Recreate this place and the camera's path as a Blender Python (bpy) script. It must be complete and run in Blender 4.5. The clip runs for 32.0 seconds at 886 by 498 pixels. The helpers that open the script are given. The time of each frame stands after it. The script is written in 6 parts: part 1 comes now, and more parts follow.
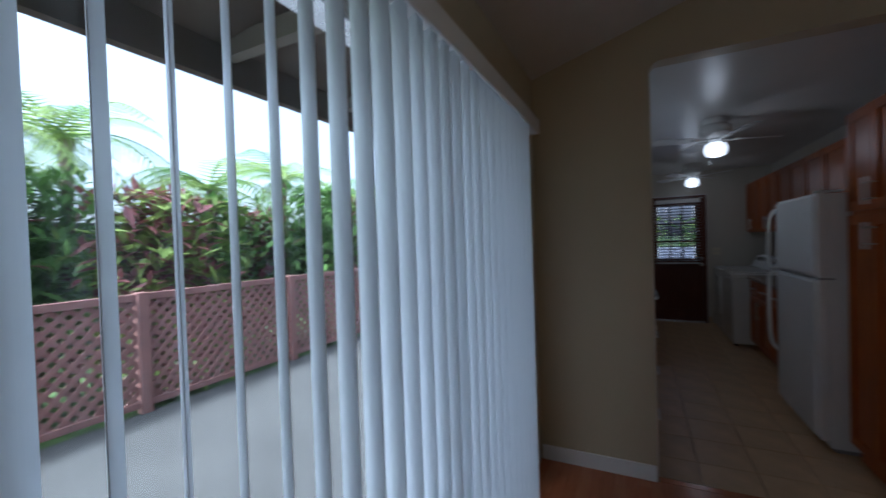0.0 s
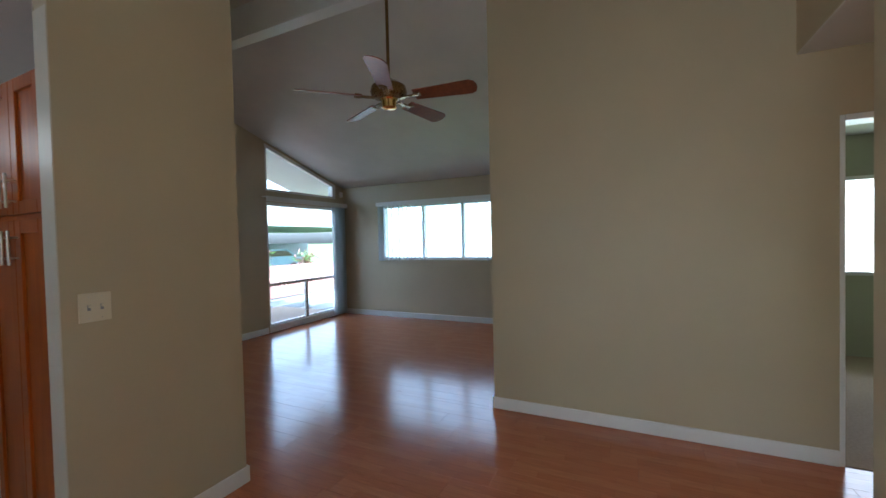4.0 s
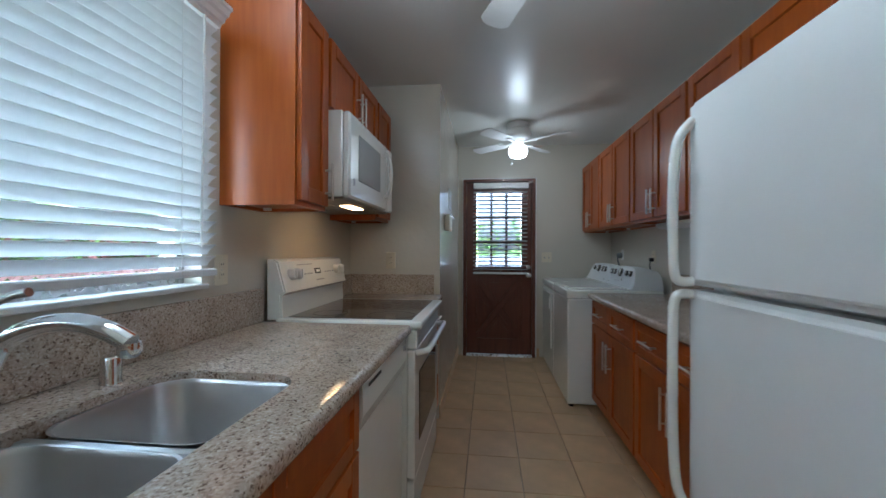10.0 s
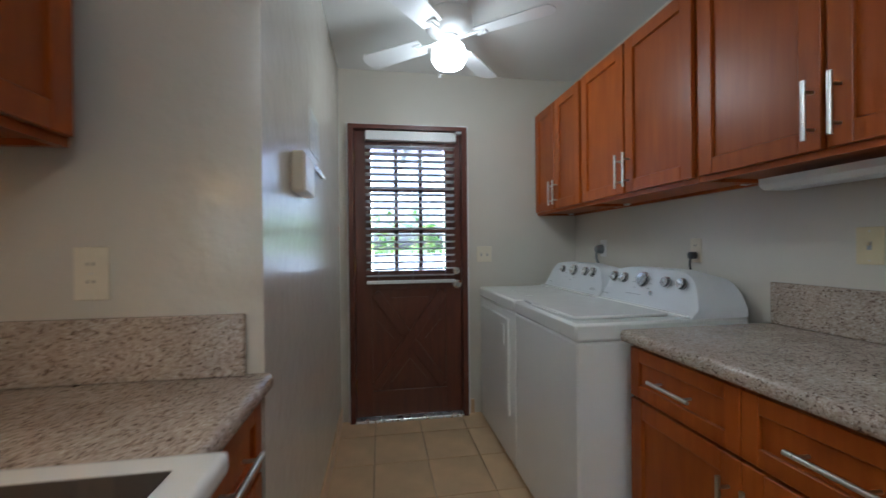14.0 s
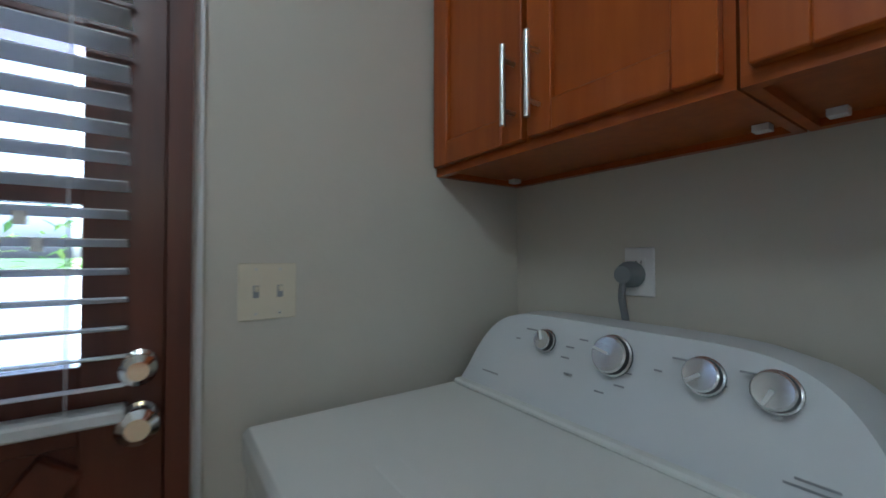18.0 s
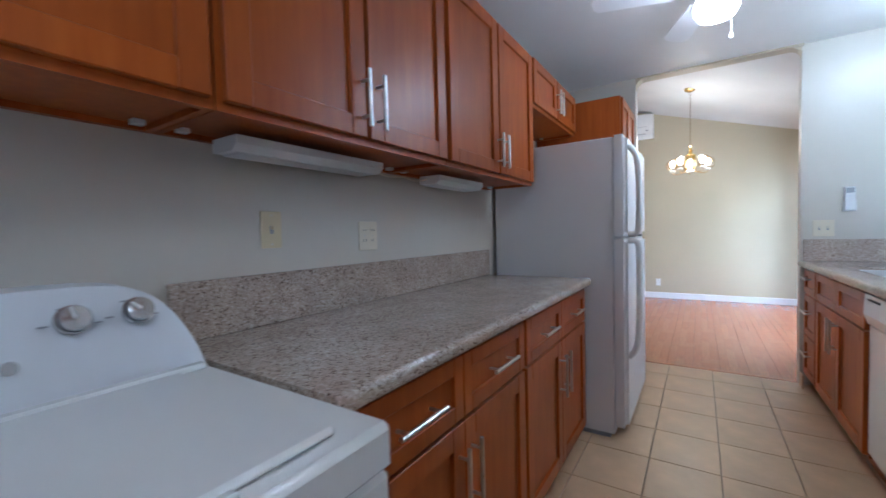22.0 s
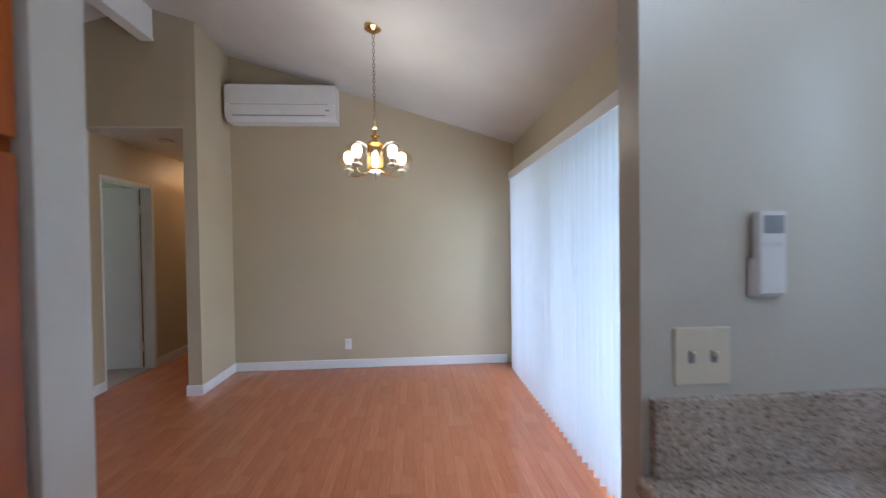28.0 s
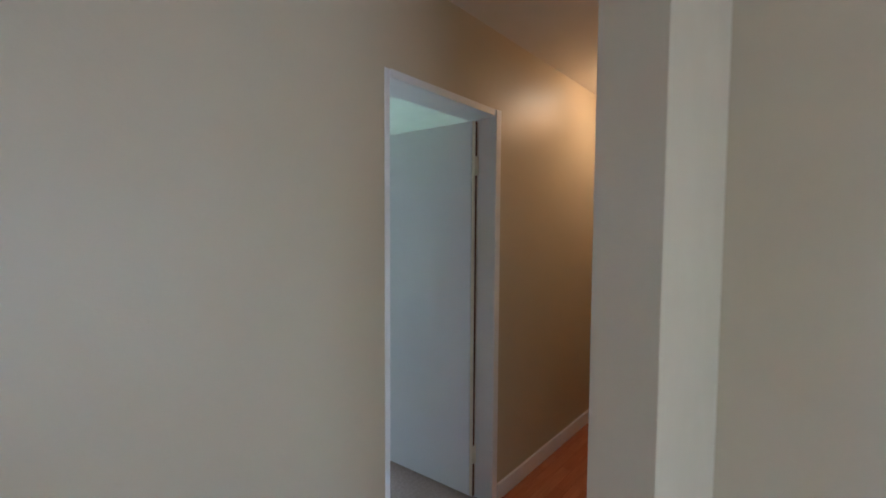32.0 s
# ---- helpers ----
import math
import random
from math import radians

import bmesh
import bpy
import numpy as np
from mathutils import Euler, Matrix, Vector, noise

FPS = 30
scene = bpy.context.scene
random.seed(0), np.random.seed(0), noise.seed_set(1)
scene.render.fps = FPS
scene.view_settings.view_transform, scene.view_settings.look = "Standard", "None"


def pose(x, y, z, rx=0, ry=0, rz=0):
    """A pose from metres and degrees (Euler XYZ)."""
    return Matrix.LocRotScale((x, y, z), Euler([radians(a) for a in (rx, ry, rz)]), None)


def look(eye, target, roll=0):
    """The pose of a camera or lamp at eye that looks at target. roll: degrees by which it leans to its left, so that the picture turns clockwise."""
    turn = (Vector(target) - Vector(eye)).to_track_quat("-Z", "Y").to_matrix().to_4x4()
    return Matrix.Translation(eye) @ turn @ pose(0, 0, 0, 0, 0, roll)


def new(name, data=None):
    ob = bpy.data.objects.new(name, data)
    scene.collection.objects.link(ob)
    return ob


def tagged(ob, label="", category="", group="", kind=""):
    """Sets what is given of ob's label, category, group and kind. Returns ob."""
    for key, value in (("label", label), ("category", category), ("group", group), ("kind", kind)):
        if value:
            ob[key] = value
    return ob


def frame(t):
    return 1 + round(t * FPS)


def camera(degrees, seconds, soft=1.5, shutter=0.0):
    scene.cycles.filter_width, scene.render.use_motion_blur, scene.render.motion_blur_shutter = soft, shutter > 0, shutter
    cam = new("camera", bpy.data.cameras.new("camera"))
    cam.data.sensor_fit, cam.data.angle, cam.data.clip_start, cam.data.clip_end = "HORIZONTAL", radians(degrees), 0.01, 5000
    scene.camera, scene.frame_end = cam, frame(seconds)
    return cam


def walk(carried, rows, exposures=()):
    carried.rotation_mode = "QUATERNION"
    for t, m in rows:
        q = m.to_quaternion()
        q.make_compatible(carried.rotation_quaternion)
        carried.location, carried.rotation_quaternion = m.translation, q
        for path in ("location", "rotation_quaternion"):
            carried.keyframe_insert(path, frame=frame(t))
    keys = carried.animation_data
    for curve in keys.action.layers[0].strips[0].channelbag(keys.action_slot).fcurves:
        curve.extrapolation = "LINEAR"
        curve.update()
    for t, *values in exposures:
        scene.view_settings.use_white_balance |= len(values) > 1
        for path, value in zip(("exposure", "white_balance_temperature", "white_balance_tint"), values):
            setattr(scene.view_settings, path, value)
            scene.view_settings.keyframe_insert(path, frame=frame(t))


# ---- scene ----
cam = camera(96.4, 32.0, 1.5, 0.35)
PATH = [
    (0, (0.186, 0.606, 1.454), (-0.704, 2.397, 1.419), -1.9),
    (0.5, (0.244, 0.458, 1.481), (-0.085, 2.43, 1.426), -2.2),
    (1, (0.211, 0.391, 1.459), (0.479, 2.371, 1.394), -1.5),
    (1.5, (0.257, 0.4, 1.419), (1.011, 2.251, 1.356), -1.5),
    (2, (0.299, 0.356, 1.433), (1.409, 2.018, 1.365), -1.4),
    (2.5, (0.372, 0.406, 1.43), (1.753, 1.851, 1.364), -1.2),
    (4.5, (0.654, 1.392, 1.4), (2.479, 2.207, 1.355), -1.4),
    (5, (0.706, 1.609, 1.4), (2.465, 2.559, 1.359), -1.1),
    (5.5, (0.699, 1.947, 1.398), (2.239, 3.223, 1.37), -0.6),
    (6, (0.662, 2.192, 1.402), (1.908, 3.756, 1.386), -0.5),
    (6.5, (0.628, 2.375, 1.39), (1.583, 4.132, 1.385), -0.7),
    (7, (0.638, 2.543, 1.379), (1.299, 4.431, 1.383), -0.4),
    (7.5, (0.631, 2.666, 1.36), (1.036, 4.624, 1.366), -0.3),
    (8, (0.591, 2.83, 1.342), (0.833, 4.815, 1.35), -0.0),
    (8.5, (0.548, 2.984, 1.324), (0.73, 4.976, 1.329), -0.0),
    (9, (0.546, 3.147, 1.3), (0.633, 5.145, 1.308), -0.1),
    (9.5, (0.598, 3.337, 1.281), (0.516, 5.335, 1.289), -0.0),
    (10, (0.599, 3.532, 1.243), (0.376, 5.519, 1.248), 0.2),
    (10.5, (0.599, 3.748, 1.203), (0.228, 5.713, 1.195), 0.4),
    (11, (0.647, 3.948, 1.165), (0.191, 5.895, 1.158), 0.1),
    (11.5, (0.671, 4.186, 1.171), (0.055, 6.089, 1.165), 0.1),
    (12, (0.62, 4.433, 1.17), (-0.08, 6.306, 1.16), 0.2),
    (12.5, (0.568, 4.691, 1.179), (-0.079, 6.583, 1.166), 0.0),
    (13, (0.576, 4.955, 1.196), (0.171, 6.913, 1.187), -0.5),
    (13.5, (0.538, 5.194, 1.2), (0.438, 7.191, 1.187), -0.6),
    (14, (0.533, 5.411, 1.216), (0.843, 7.386, 1.207), -0.6),
    (14.5, (0.549, 5.574, 1.24), (1.164, 7.477, 1.239), -0.6),
    (16.5, (0.975, 6.607, 1.216), (1.78, 8.438, 1.25), 0.6),
    (17, (0.99, 6.9, 1.227), (1.821, 8.719, 1.249), 0.6),
    (17.5, (1.012, 7.149, 1.234), (1.961, 8.909, 1.268), 0.5),
    (18, (1.113, 7.371, 1.234), (2.256, 9.012, 1.27), -0.0),
    (18.5, (1.2, 7.492, 1.213), (2.622, 8.897, 1.259), -0.5),
    (19, (1.2, 7.552, 1.211), (3.013, 8.396, 1.249), -1.2),
    (19.5, (1.188, 7.538, 1.204), (3.181, 7.696, 1.247), -1.8),
    (20, (1.114, 7.484, 1.196), (3.077, 7.1, 1.219), -2.5),
    (20.5, (1.035, 7.414, 1.229), (2.871, 6.622, 1.168), -2.0),
    (21, (0.988, 7.349, 1.238), (2.613, 6.185, 1.176), -1.8),
    (21.5, (0.943, 7.279, 1.215), (2.267, 5.782, 1.145), -1.6),
    (22, (0.875, 7.152, 1.182), (1.963, 5.475, 1.103), -1.5),
    (22.5, (0.823, 7.014, 1.224), (1.763, 5.25, 1.147), -1.5),
    (23, (0.801, 6.942, 1.297), (1.643, 5.129, 1.229), -1.3),
    (23.5, (0.783, 6.879, 1.365), (1.552, 5.034, 1.302), -1.2),
    (24, (0.817, 6.735, 1.409), (1.461, 4.843, 1.346), -1.1),
    (24.5, (0.793, 6.547, 1.432), (1.189, 4.588, 1.359), -1.2),
    (26.5, (0.676, 5.327, 1.407), (0.547, 3.332, 1.349), -1.4),
    (27, (0.64, 4.886, 1.388), (0.534, 2.89, 1.332), -1.7),
    (27.5, (0.658, 4.443, 1.374), (0.545, 2.447, 1.332), -1.5),
    (28, (0.695, 4.048, 1.379), (0.559, 2.053, 1.347), -0.8),
    (28.5, (0.746, 3.598, 1.359), (0.708, 1.599, 1.334), -0.8),
    (29, (0.811, 3.201, 1.432), (1.052, 1.217, 1.382), -0.4),
    (29.5, (0.998, 2.833, 1.436), (1.655, 0.945, 1.38), -0.1),
    (30, (1.26, 2.479, 1.442), (2.183, 0.705, 1.391), -0.3),
    (30.5, (1.538, 2.107, 1.431), (2.714, 0.49, 1.386), -0.4),
    (31, (1.866, 1.75, 1.404), (3.15, 0.217, 1.364), 0.0),
    (31.5, (2.279, 1.486, 1.422), (3.479, -0.113, 1.369), -0.9),
    (32, (2.502, 1.02, 1.469), (3.852, -0.452, 1.369), 0.3),
]

# exposure follows the clip: dark by the bright patio, then opening up indoors
EXPO = [(0.0, 1.85, 5100, 10), (0.5, 1.75, 5100, 10), (1.0, 1.7, 5200, 6), (1.5, 1.8, 5600, 8), (2.0, 2.3, 5700, 10), (2.5, 3.0, 6000, 10), (4.5, 3.75, 5500, 2), (6.0, 4.05, 5500, 0), (7.0, 4.2, 5800, 6), (8.0, 4.5, 5400, -1), (10.0, 4.4, 5100, 0), (12.0, 4.7, 5600, 10), (13.0, 4.8, 5450, 5), (14.0, 4.85, 5350, 2), (17.0, 4.4, 5100, -2), (18.0, 4.5, 5100, -2), (19.0, 4.8, 5300, 0), (20.0, 5.0, 5100, 4), (22.0, 5.0, 4800, 8), (23.0, 4.8, 4600, 4), (24.0, 4.7, 4600, 2), (26.5, 4.0, 5000, 8), (28.0, 4.1, 5200, 12), (29.0, 3.8, 5100, 12), (30.0, 4.0, 4900, 7), (32.0, 4.5, 4650, 8)]
walk(cam, [(t, look(eye, target, roll)) for t, eye, target, roll in PATH], EXPO)

# ---- world and light ----
SUN_EL, SUN_AZ = radians(55), radians(200)
world = bpy.data.worlds.new("sky_world")
world.use_nodes = True
wn = world.node_tree.nodes
sky = wn.new("ShaderNodeTexSky")
sky.sky_type, sky.sun_disc, sky.sun_elevation, sky.sun_rotation = "NISHITA", False, SUN_EL, SUN_AZ
sky.air_density, sky.dust_density, sky.ozone_density = 1.0, 5.0, 1.0
pale = wn.new("ShaderNodeHueSaturation")
pale.inputs["Saturation"].default_value = 0.45
world.node_tree.links.new(sky.outputs[0], pale.inputs["Color"])
world.node_tree.links.new(pale.outputs[0], wn["Background"].inputs[0])
wn["Background"].inputs[1].default_value = 0.15
scene.world = world


def lamp(name, kind, place, energy, colour=(1, 1, 1), size=0.1, target=None, size_y=None):
    data = bpy.data.lights.new(name, kind)
    data.energy, data.color = energy, colour
    if kind == "AREA":
        data.size = size
        if size_y:
            data.shape, data.size_y = "RECTANGLE", size_y
    elif kind == "SUN":
        data.angle = size
    else:
        data.shadow_soft_size = size
    ob = new(name, data)
    ob.matrix_world = look(place, target) if target else Matrix.Translation(place)
    return ob


lamp("sun", "SUN", (0, 0, 30), 3.0, (1.0, 0.96, 0.9), radians(10), (0 - math.sin(SUN_AZ) * 10, -math.cos(SUN_AZ) * 10, 30 - 12))
# daylight standing in the openings
lamp("daylight_kitchen_window", "AREA", (-0.60, 4.205, 1.57), 0.35, (0.80, 0.91, 1.0), 1.5, (2, 4.205, 1.57), 1.2)

lamp("daylight_patio_door", "AREA", (-0.575, 1.97, 1.12), 1.05, (0.92, 0.94, 1.0), 1.35, (2, 1.97, 1.12), 1.8)
lamp("daylight_patio_door", "AREA", (-0.575, 0.45, 1.12), 1.1, (0.92, 0.94, 1.0), 1.0, (2, 0.45, 1.12), 1.8)

# ---- materials ----


def nodes_of(name):
    m = bpy.data.materials.new(name)
    m.use_nodes = True
    return m, m.node_tree.nodes, m.node_tree.links, m.node_tree.nodes["Principled BSDF"]


def ramp(n, a, b, lo=0.3, hi=0.7):
    r = n.new("ShaderNodeValToRGB")
    r.color_ramp.elements[0].position, r.color_ramp.elements[1].position = lo, hi
    r.color_ramp.elements[0].color, r.color_ramp.elements[1].color = (*a, 1), (*b, 1)
    return r


def noise_tex(n, l, scale, stretch=(1, 1, 1), detail=4.0, turn=(0, 0, 0)):
    tc, mp, nz = n.new("ShaderNodeTexCoord"), n.new("ShaderNodeMapping"), n.new("ShaderNodeTexNoise")
    l.new(tc.outputs["Object"], mp.inputs[0])
    mp.inputs["Scale"].default_value, mp.inputs["Rotation"].default_value = stretch, turn
    l.new(mp.outputs[0], nz.inputs["Vector"])
    nz.inputs["Scale"].default_value, nz.inputs["Detail"].default_value = scale, detail
    return nz


def add_bump(n, l, b, source, strength, distance=0.01):
    bp = n.new("ShaderNodeBump")
    bp.inputs["Strength"].default_value, bp.inputs["Distance"].default_value = strength, distance
    l.new(source, bp.inputs["Height"])
    l.new(bp.outputs[0], b.inputs["Normal"])


def paint(name, col, rough=0.5, metal=0.0, var=0.06, scale=3.0, bump=0.0, bscale=150.0, coat=0.0, rvar=0.08, spec=0.5):
    m, n, l, b = nodes_of(name)
    nz = noise_tex(n, l, scale)
    r = ramp(n, [c * (1 - var) for c in col], [min(1, c * (1 + var)) for c in col])
    l.new(nz.outputs[0], r.inputs[0])
    l.new(r.outputs[0], b.inputs["Base Color"])
    nf = noise_tex(n, l, bscale, detail=2.0)
    mr = n.new("ShaderNodeMapRange")
    mr.inputs["To Min"].default_value, mr.inputs["To Max"].default_value = max(0.02, rough - rvar), min(1, rough + rvar)
    l.new(noise_tex(n, l, scale * 6).outputs[0], mr.inputs[0])
    l.new(mr.outputs[0], b.inputs["Roughness"])
    b.inputs["Metallic"].default_value, b.inputs["Coat Weight"].default_value = metal, coat
    b.inputs["Specular IOR Level"].default_value = spec
    if bump:
        add_bump(n, l, b, nf.outputs[0], bump, 0.004)
    return m


def wood(name, a, b2, rough=0.32, stretch=(14, 14, 1.2), scale=2.5, coat=0.25, rand=0.25, bump=0.05, spec=0.5):
    m, n, l, b = nodes_of(name)
    nz = noise_tex(n, l, scale, stretch, 6.0)
    r = ramp(n, a, b2, 0.25, 0.75)
    l.new(nz.outputs[0], r.inputs[0])
    info, hs = n.new("ShaderNodeObjectInfo"), n.new("ShaderNodeHueSaturation")
    mr = n.new("ShaderNodeMapRange")
    mr.inputs["To Min"].default_value, mr.inputs["To Max"].default_value = 1 - rand, 1 + rand
    l.new(info.outputs["Random"], mr.inputs[0])
    l.new(mr.outputs[0], hs.inputs["Value"])
    blot = noise_tex(n, l, 1.7, (1, 1, 0.6))
    mx = n.new("ShaderNodeMix")
    mx.data_type, mx.blend_type = "RGBA", "MULTIPLY"
    br = ramp(n, (0.78, 0.76, 0.74), (1.1, 1.1, 1.1), 0.3, 0.7)
    l.new(blot.outputs[0], br.inputs[0])
    mx.inputs[0].default_value = 0.8
    l.new(r.outputs[0], mx.inputs[6])
    l.new(br.outputs[0], mx.inputs[7])
    l.new(mx.outputs[2], hs.inputs["Color"])
    l.new(hs.outputs[0], b.inputs["Base Color"])
    b.inputs["Roughness"].default_value, b.inputs["Coat Weight"].default_value, b.inputs["Coat Roughness"].default_value = rough, coat, 0.2
    b.inputs["Specular IOR Level"].default_value = spec
    add_bump(n, l, b, nz.outputs[0], bump, 0.002)
    return m


def laminate(name):
    """Three-strip laminate: short staves along y, each board with a tone of its own."""
    m, n, l, b = nodes_of(name)
    tc, mp, bk = n.new("ShaderNodeTexCoord"), n.new("ShaderNodeMapping"), n.new("ShaderNodeTexBrick")
    mp.inputs["Rotation"].default_value = (0, 0, radians(90))
    l.new(tc.outputs["Object"], mp.inputs[0])
    l.new(mp.outputs[0], bk.inputs["Vector"])
    bk.inputs["Color1"].default_value, bk.inputs["Color2"].default_value = (0.46, 0.155, 0.066, 1), (0.52, 0.19, 0.086, 1)
    bk.inputs["Mortar"].default_value = (0.33, 0.105, 0.047, 1)
    bk.inputs["Scale"].default_value, bk.inputs["Mortar Size"].default_value = 1.0, 0.0007
    bk.inputs["Brick Width"].default_value, bk.inputs["Row Height"].default_value, bk.inputs["Bias"].default_value = 0.42, 0.0645, -0.1
    grain = noise_tex(n, l, 3.0, (40, 2.0, 1), 6.0)
    gr = ramp(n, (0.75, 0.72, 0.7), (1.15, 1.15, 1.15), 0.25, 0.75)
    l.new(grain.outputs[0], gr.inputs[0])
    mx = n.new("ShaderNodeMix")
    mx.data_type, mx.blend_type = "RGBA", "MULTIPLY"
    mx.inputs[0].default_value = 0.7
    l.new(bk.outputs[0], mx.inputs[6])
    l.new(gr.outputs[0], mx.inputs[7])
    l.new(mx.outputs[2], b.inputs["Base Color"])
    mr = n.new("ShaderNodeMapRange")
    mr.inputs["To Min"].default_value, mr.inputs["To Max"].default_value = 0.12, 0.22
    l.new(noise_tex(n, l, 2.0).outputs[0], mr.inputs[0])
    l.new(mr.outputs[0], b.inputs["Roughness"])
    add_bump(n, l, b, grain.outputs[0], 0.03, 0.001)
    return m


def granite(name):
    m, n, l, b = nodes_of(name)
    tc = n.new("ShaderNodeTexCoord")
    v, wob, va = n.new("ShaderNodeTexVoronoi"), n.new("ShaderNodeTexNoise"), n.new("ShaderNodeVectorMath")
    v.inputs["Scale"].default_value, wob.inputs["Scale"].default_value = 225, 240
    va.operation = "MULTIPLY_ADD"
    va.inputs[1].default_value = (0.012, 0.012, 0.006)
    l.new(tc.outputs["Object"], wob.inputs["Vector"])
    l.new(wob.outputs["Color"], va.inputs[0])
    l.new(tc.outputs["Object"], va.inputs[2])
    l.new(va.outputs[0], v.inputs["Vector"])
    sep = n.new("ShaderNodeSeparateColor")
    l.new(v.outputs["Color"], sep.inputs[0])
    r = n.new("ShaderNodeValToRGB")
    e = r.color_ramp
    e.interpolation = "CONSTANT"
    stops = [(0, (0.15, 0.105, 0.08)), (0.08, (0.32, 0.25, 0.20)), (0.20, (0.465, 0.39, 0.325)), (0.55, (0.54, 0.465, 0.395)), (0.84, (0.385, 0.315, 0.26)), (0.94, (0.62, 0.565, 0.50))]
    e.elements[0].position, e.elements[0].color = 0, (*stops[0][1], 1)
    e.elements[1].position, e.elements[1].color = stops[1][0], (*stops[1][1], 1)
    for p, c in stops[2:]:
        e.elements.new(p).color = (*c, 1)
    l.new(sep.outputs[0], r.inputs[0])
    blot = noise_tex(n, l, 9.0, detail=3)
    br = ramp(n, (0.82, 0.79, 0.76), (1.08, 1.07, 1.05), 0.35, 0.7)
    l.new(blot.outputs[0], br.inputs[0])
    mx = n.new("ShaderNodeMix")
    mx.data_type, mx.blend_type = "RGBA", "MULTIPLY"
    mx.inputs[0].default_value = 0.8
    l.new(r.outputs[0], mx.inputs[6])
    l.new(br.outputs[0], mx.inputs[7])
    l.new(mx.outputs[2], b.inputs["Base Color"])
    b.inputs["Roughness"].default_value = 0.12
    return m


def glow(name, col, strength):
    m, n, l, b = nodes_of(name)
    b.inputs["Base Color"].default_value = (0.9, 0.9, 0.88, 1)
    b.inputs["Emission Color"].default_value, b.inputs["Emission Strength"].default_value = (*col, 1), strength
    return m


def clear(name, col=(1, 1, 1), rough=0.0, ior=1.45):
    m, n, l, b = nodes_of(name)
    b.inputs["Base Color"].default_value = (*col, 1)
    b.inputs["Transmission Weight"].default_value, b.inputs["Roughness"].default_value, b.inputs["IOR"].default_value = 1.0, rough, ior
    return m


def thin_glass(name, col=(1, 1, 1), ior=0.03):
    """A thin pane: light goes straight through, with a weak mirror on its face."""
    m, n, l, b = nodes_of(name)
    tr, gl, mixs, fr = n.new("ShaderNodeBsdfTransparent"), n.new("ShaderNodeBsdfGlossy"), n.new("ShaderNodeMixShader"), n.new("ShaderNodeLayerWeight")
    tr.inputs[0].default_value = (*col, 1)
    gl.inputs["Roughness"].default_value = 0.02
    fr.inputs[0].default_value = 0.5
    pw, ml = n.new("ShaderNodeMath"), n.new("ShaderNodeMath")
    pw.operation, ml.operation = "POWER", "MULTIPLY_ADD"
    pw.inputs[1].default_value, ml.inputs[1].default_value, ml.inputs[2].default_value = 4.0, 0.7, ior
    l.new(fr.outputs["Facing"], pw.inputs[0])
    l.new(pw.outputs[0], ml.inputs[0])
    l.new(ml.outputs[0], mixs.inputs[0])
    l.new(tr.outputs[0], mixs.inputs[1])
    l.new(gl.outputs[0], mixs.inputs[2])
    l.new(mixs.outputs[0], n["Material Output"].inputs[0])
    n.remove(b)
    return m


def vane_cloth(name, col, through_weight=0.35):
    m, n, l, b = nodes_of(name)
    t, mixs = n.new("ShaderNodeBsdfTranslucent"), n.new("ShaderNodeMixShader")
    nz = noise_tex(n, l, 40, (1, 1, 0.03))
    r = ramp(n, [c * 0.94 for c in col], col)
    l.new(nz.outputs[0], r.inputs[0])
    l.new(r.outputs[0], b.inputs["Base Color"])
    l.new(r.outputs[0], t.inputs[0])
    b.inputs["Roughness"].default_value = 0.45
    mixs.inputs[0].default_value = through_weight
    l.new(b.outputs[0], mixs.inputs[1])
    l.new(t.outputs[0], mixs.inputs[2])
    l.new(mixs.outputs[0], n["Material Output"].inputs[0])
    return m


M = {}
M["tan"] = paint("tan_wall_paint", (0.505, 0.435, 0.298), 0.42, var=0.05, scale=1.2, bump=0.12, bscale=90)
M["kwall"] = paint("pale_kitchen_paint", (0.60, 0.565, 0.49), 0.33, var=0.04, scale=1.5, bump=0.15, bscale=70)
M["gloss"] = paint("glossy_pale_wall_paint", (0.60, 0.565, 0.49), 0.18, var=0.04, scale=1.5, bump=0.55, bscale=22, rvar=0.06)
M["ceil"] = paint("white_textured_ceiling", (0.70, 0.68, 0.65), 0.55, var=0.05, scale=2.0, bump=0.25, bscale=45)
M["kceil"] = paint("glossy_kitchen_ceiling", (0.70, 0.70, 0.67), 0.3, var=0.03, scale=2.0, rvar=0.04)
M["white"] = paint("white_trim_paint", (0.78, 0.78, 0.77), 0.35, var=0.03, scale=4)
M["door_white"] = paint("white_door_paint", (0.74, 0.75, 0.75), 0.4, var=0.03, scale=2)
M["appl"] = paint("white_appliance_enamel", (0.80, 0.81, 0.78), 0.22, var=0.02, scale=2, coat=0.3, rvar=0.04)
M["fridge"] = paint("pebbled_white_enamel", (0.78, 0.78, 0.77), 0.38, var=0.02, scale=2, bump=0.25, bscale=400, rvar=0.04)
M["panelgrey"] = paint("pale_grey_console", (0.70, 0.72, 0.74), 0.3, var=0.01, scale=3, rvar=0.02)
M["silver"] = paint("satin_silver_knob", (0.72, 0.73, 0.74), 0.22, 0.75, var=0.02, scale=20, rvar=0.03)
M["plug"] = paint("mid_grey_rubber", (0.20, 0.21, 0.22), 0.5, var=0.05, scale=20)
# Microwave underside: its shade and dim reflections are put into this brown-grey colour.
M["hood"] = paint("shade_browned_hood_steel", (0.20, 0.17, 0.15), 0.4, 0.3, var=0.12, scale=12)
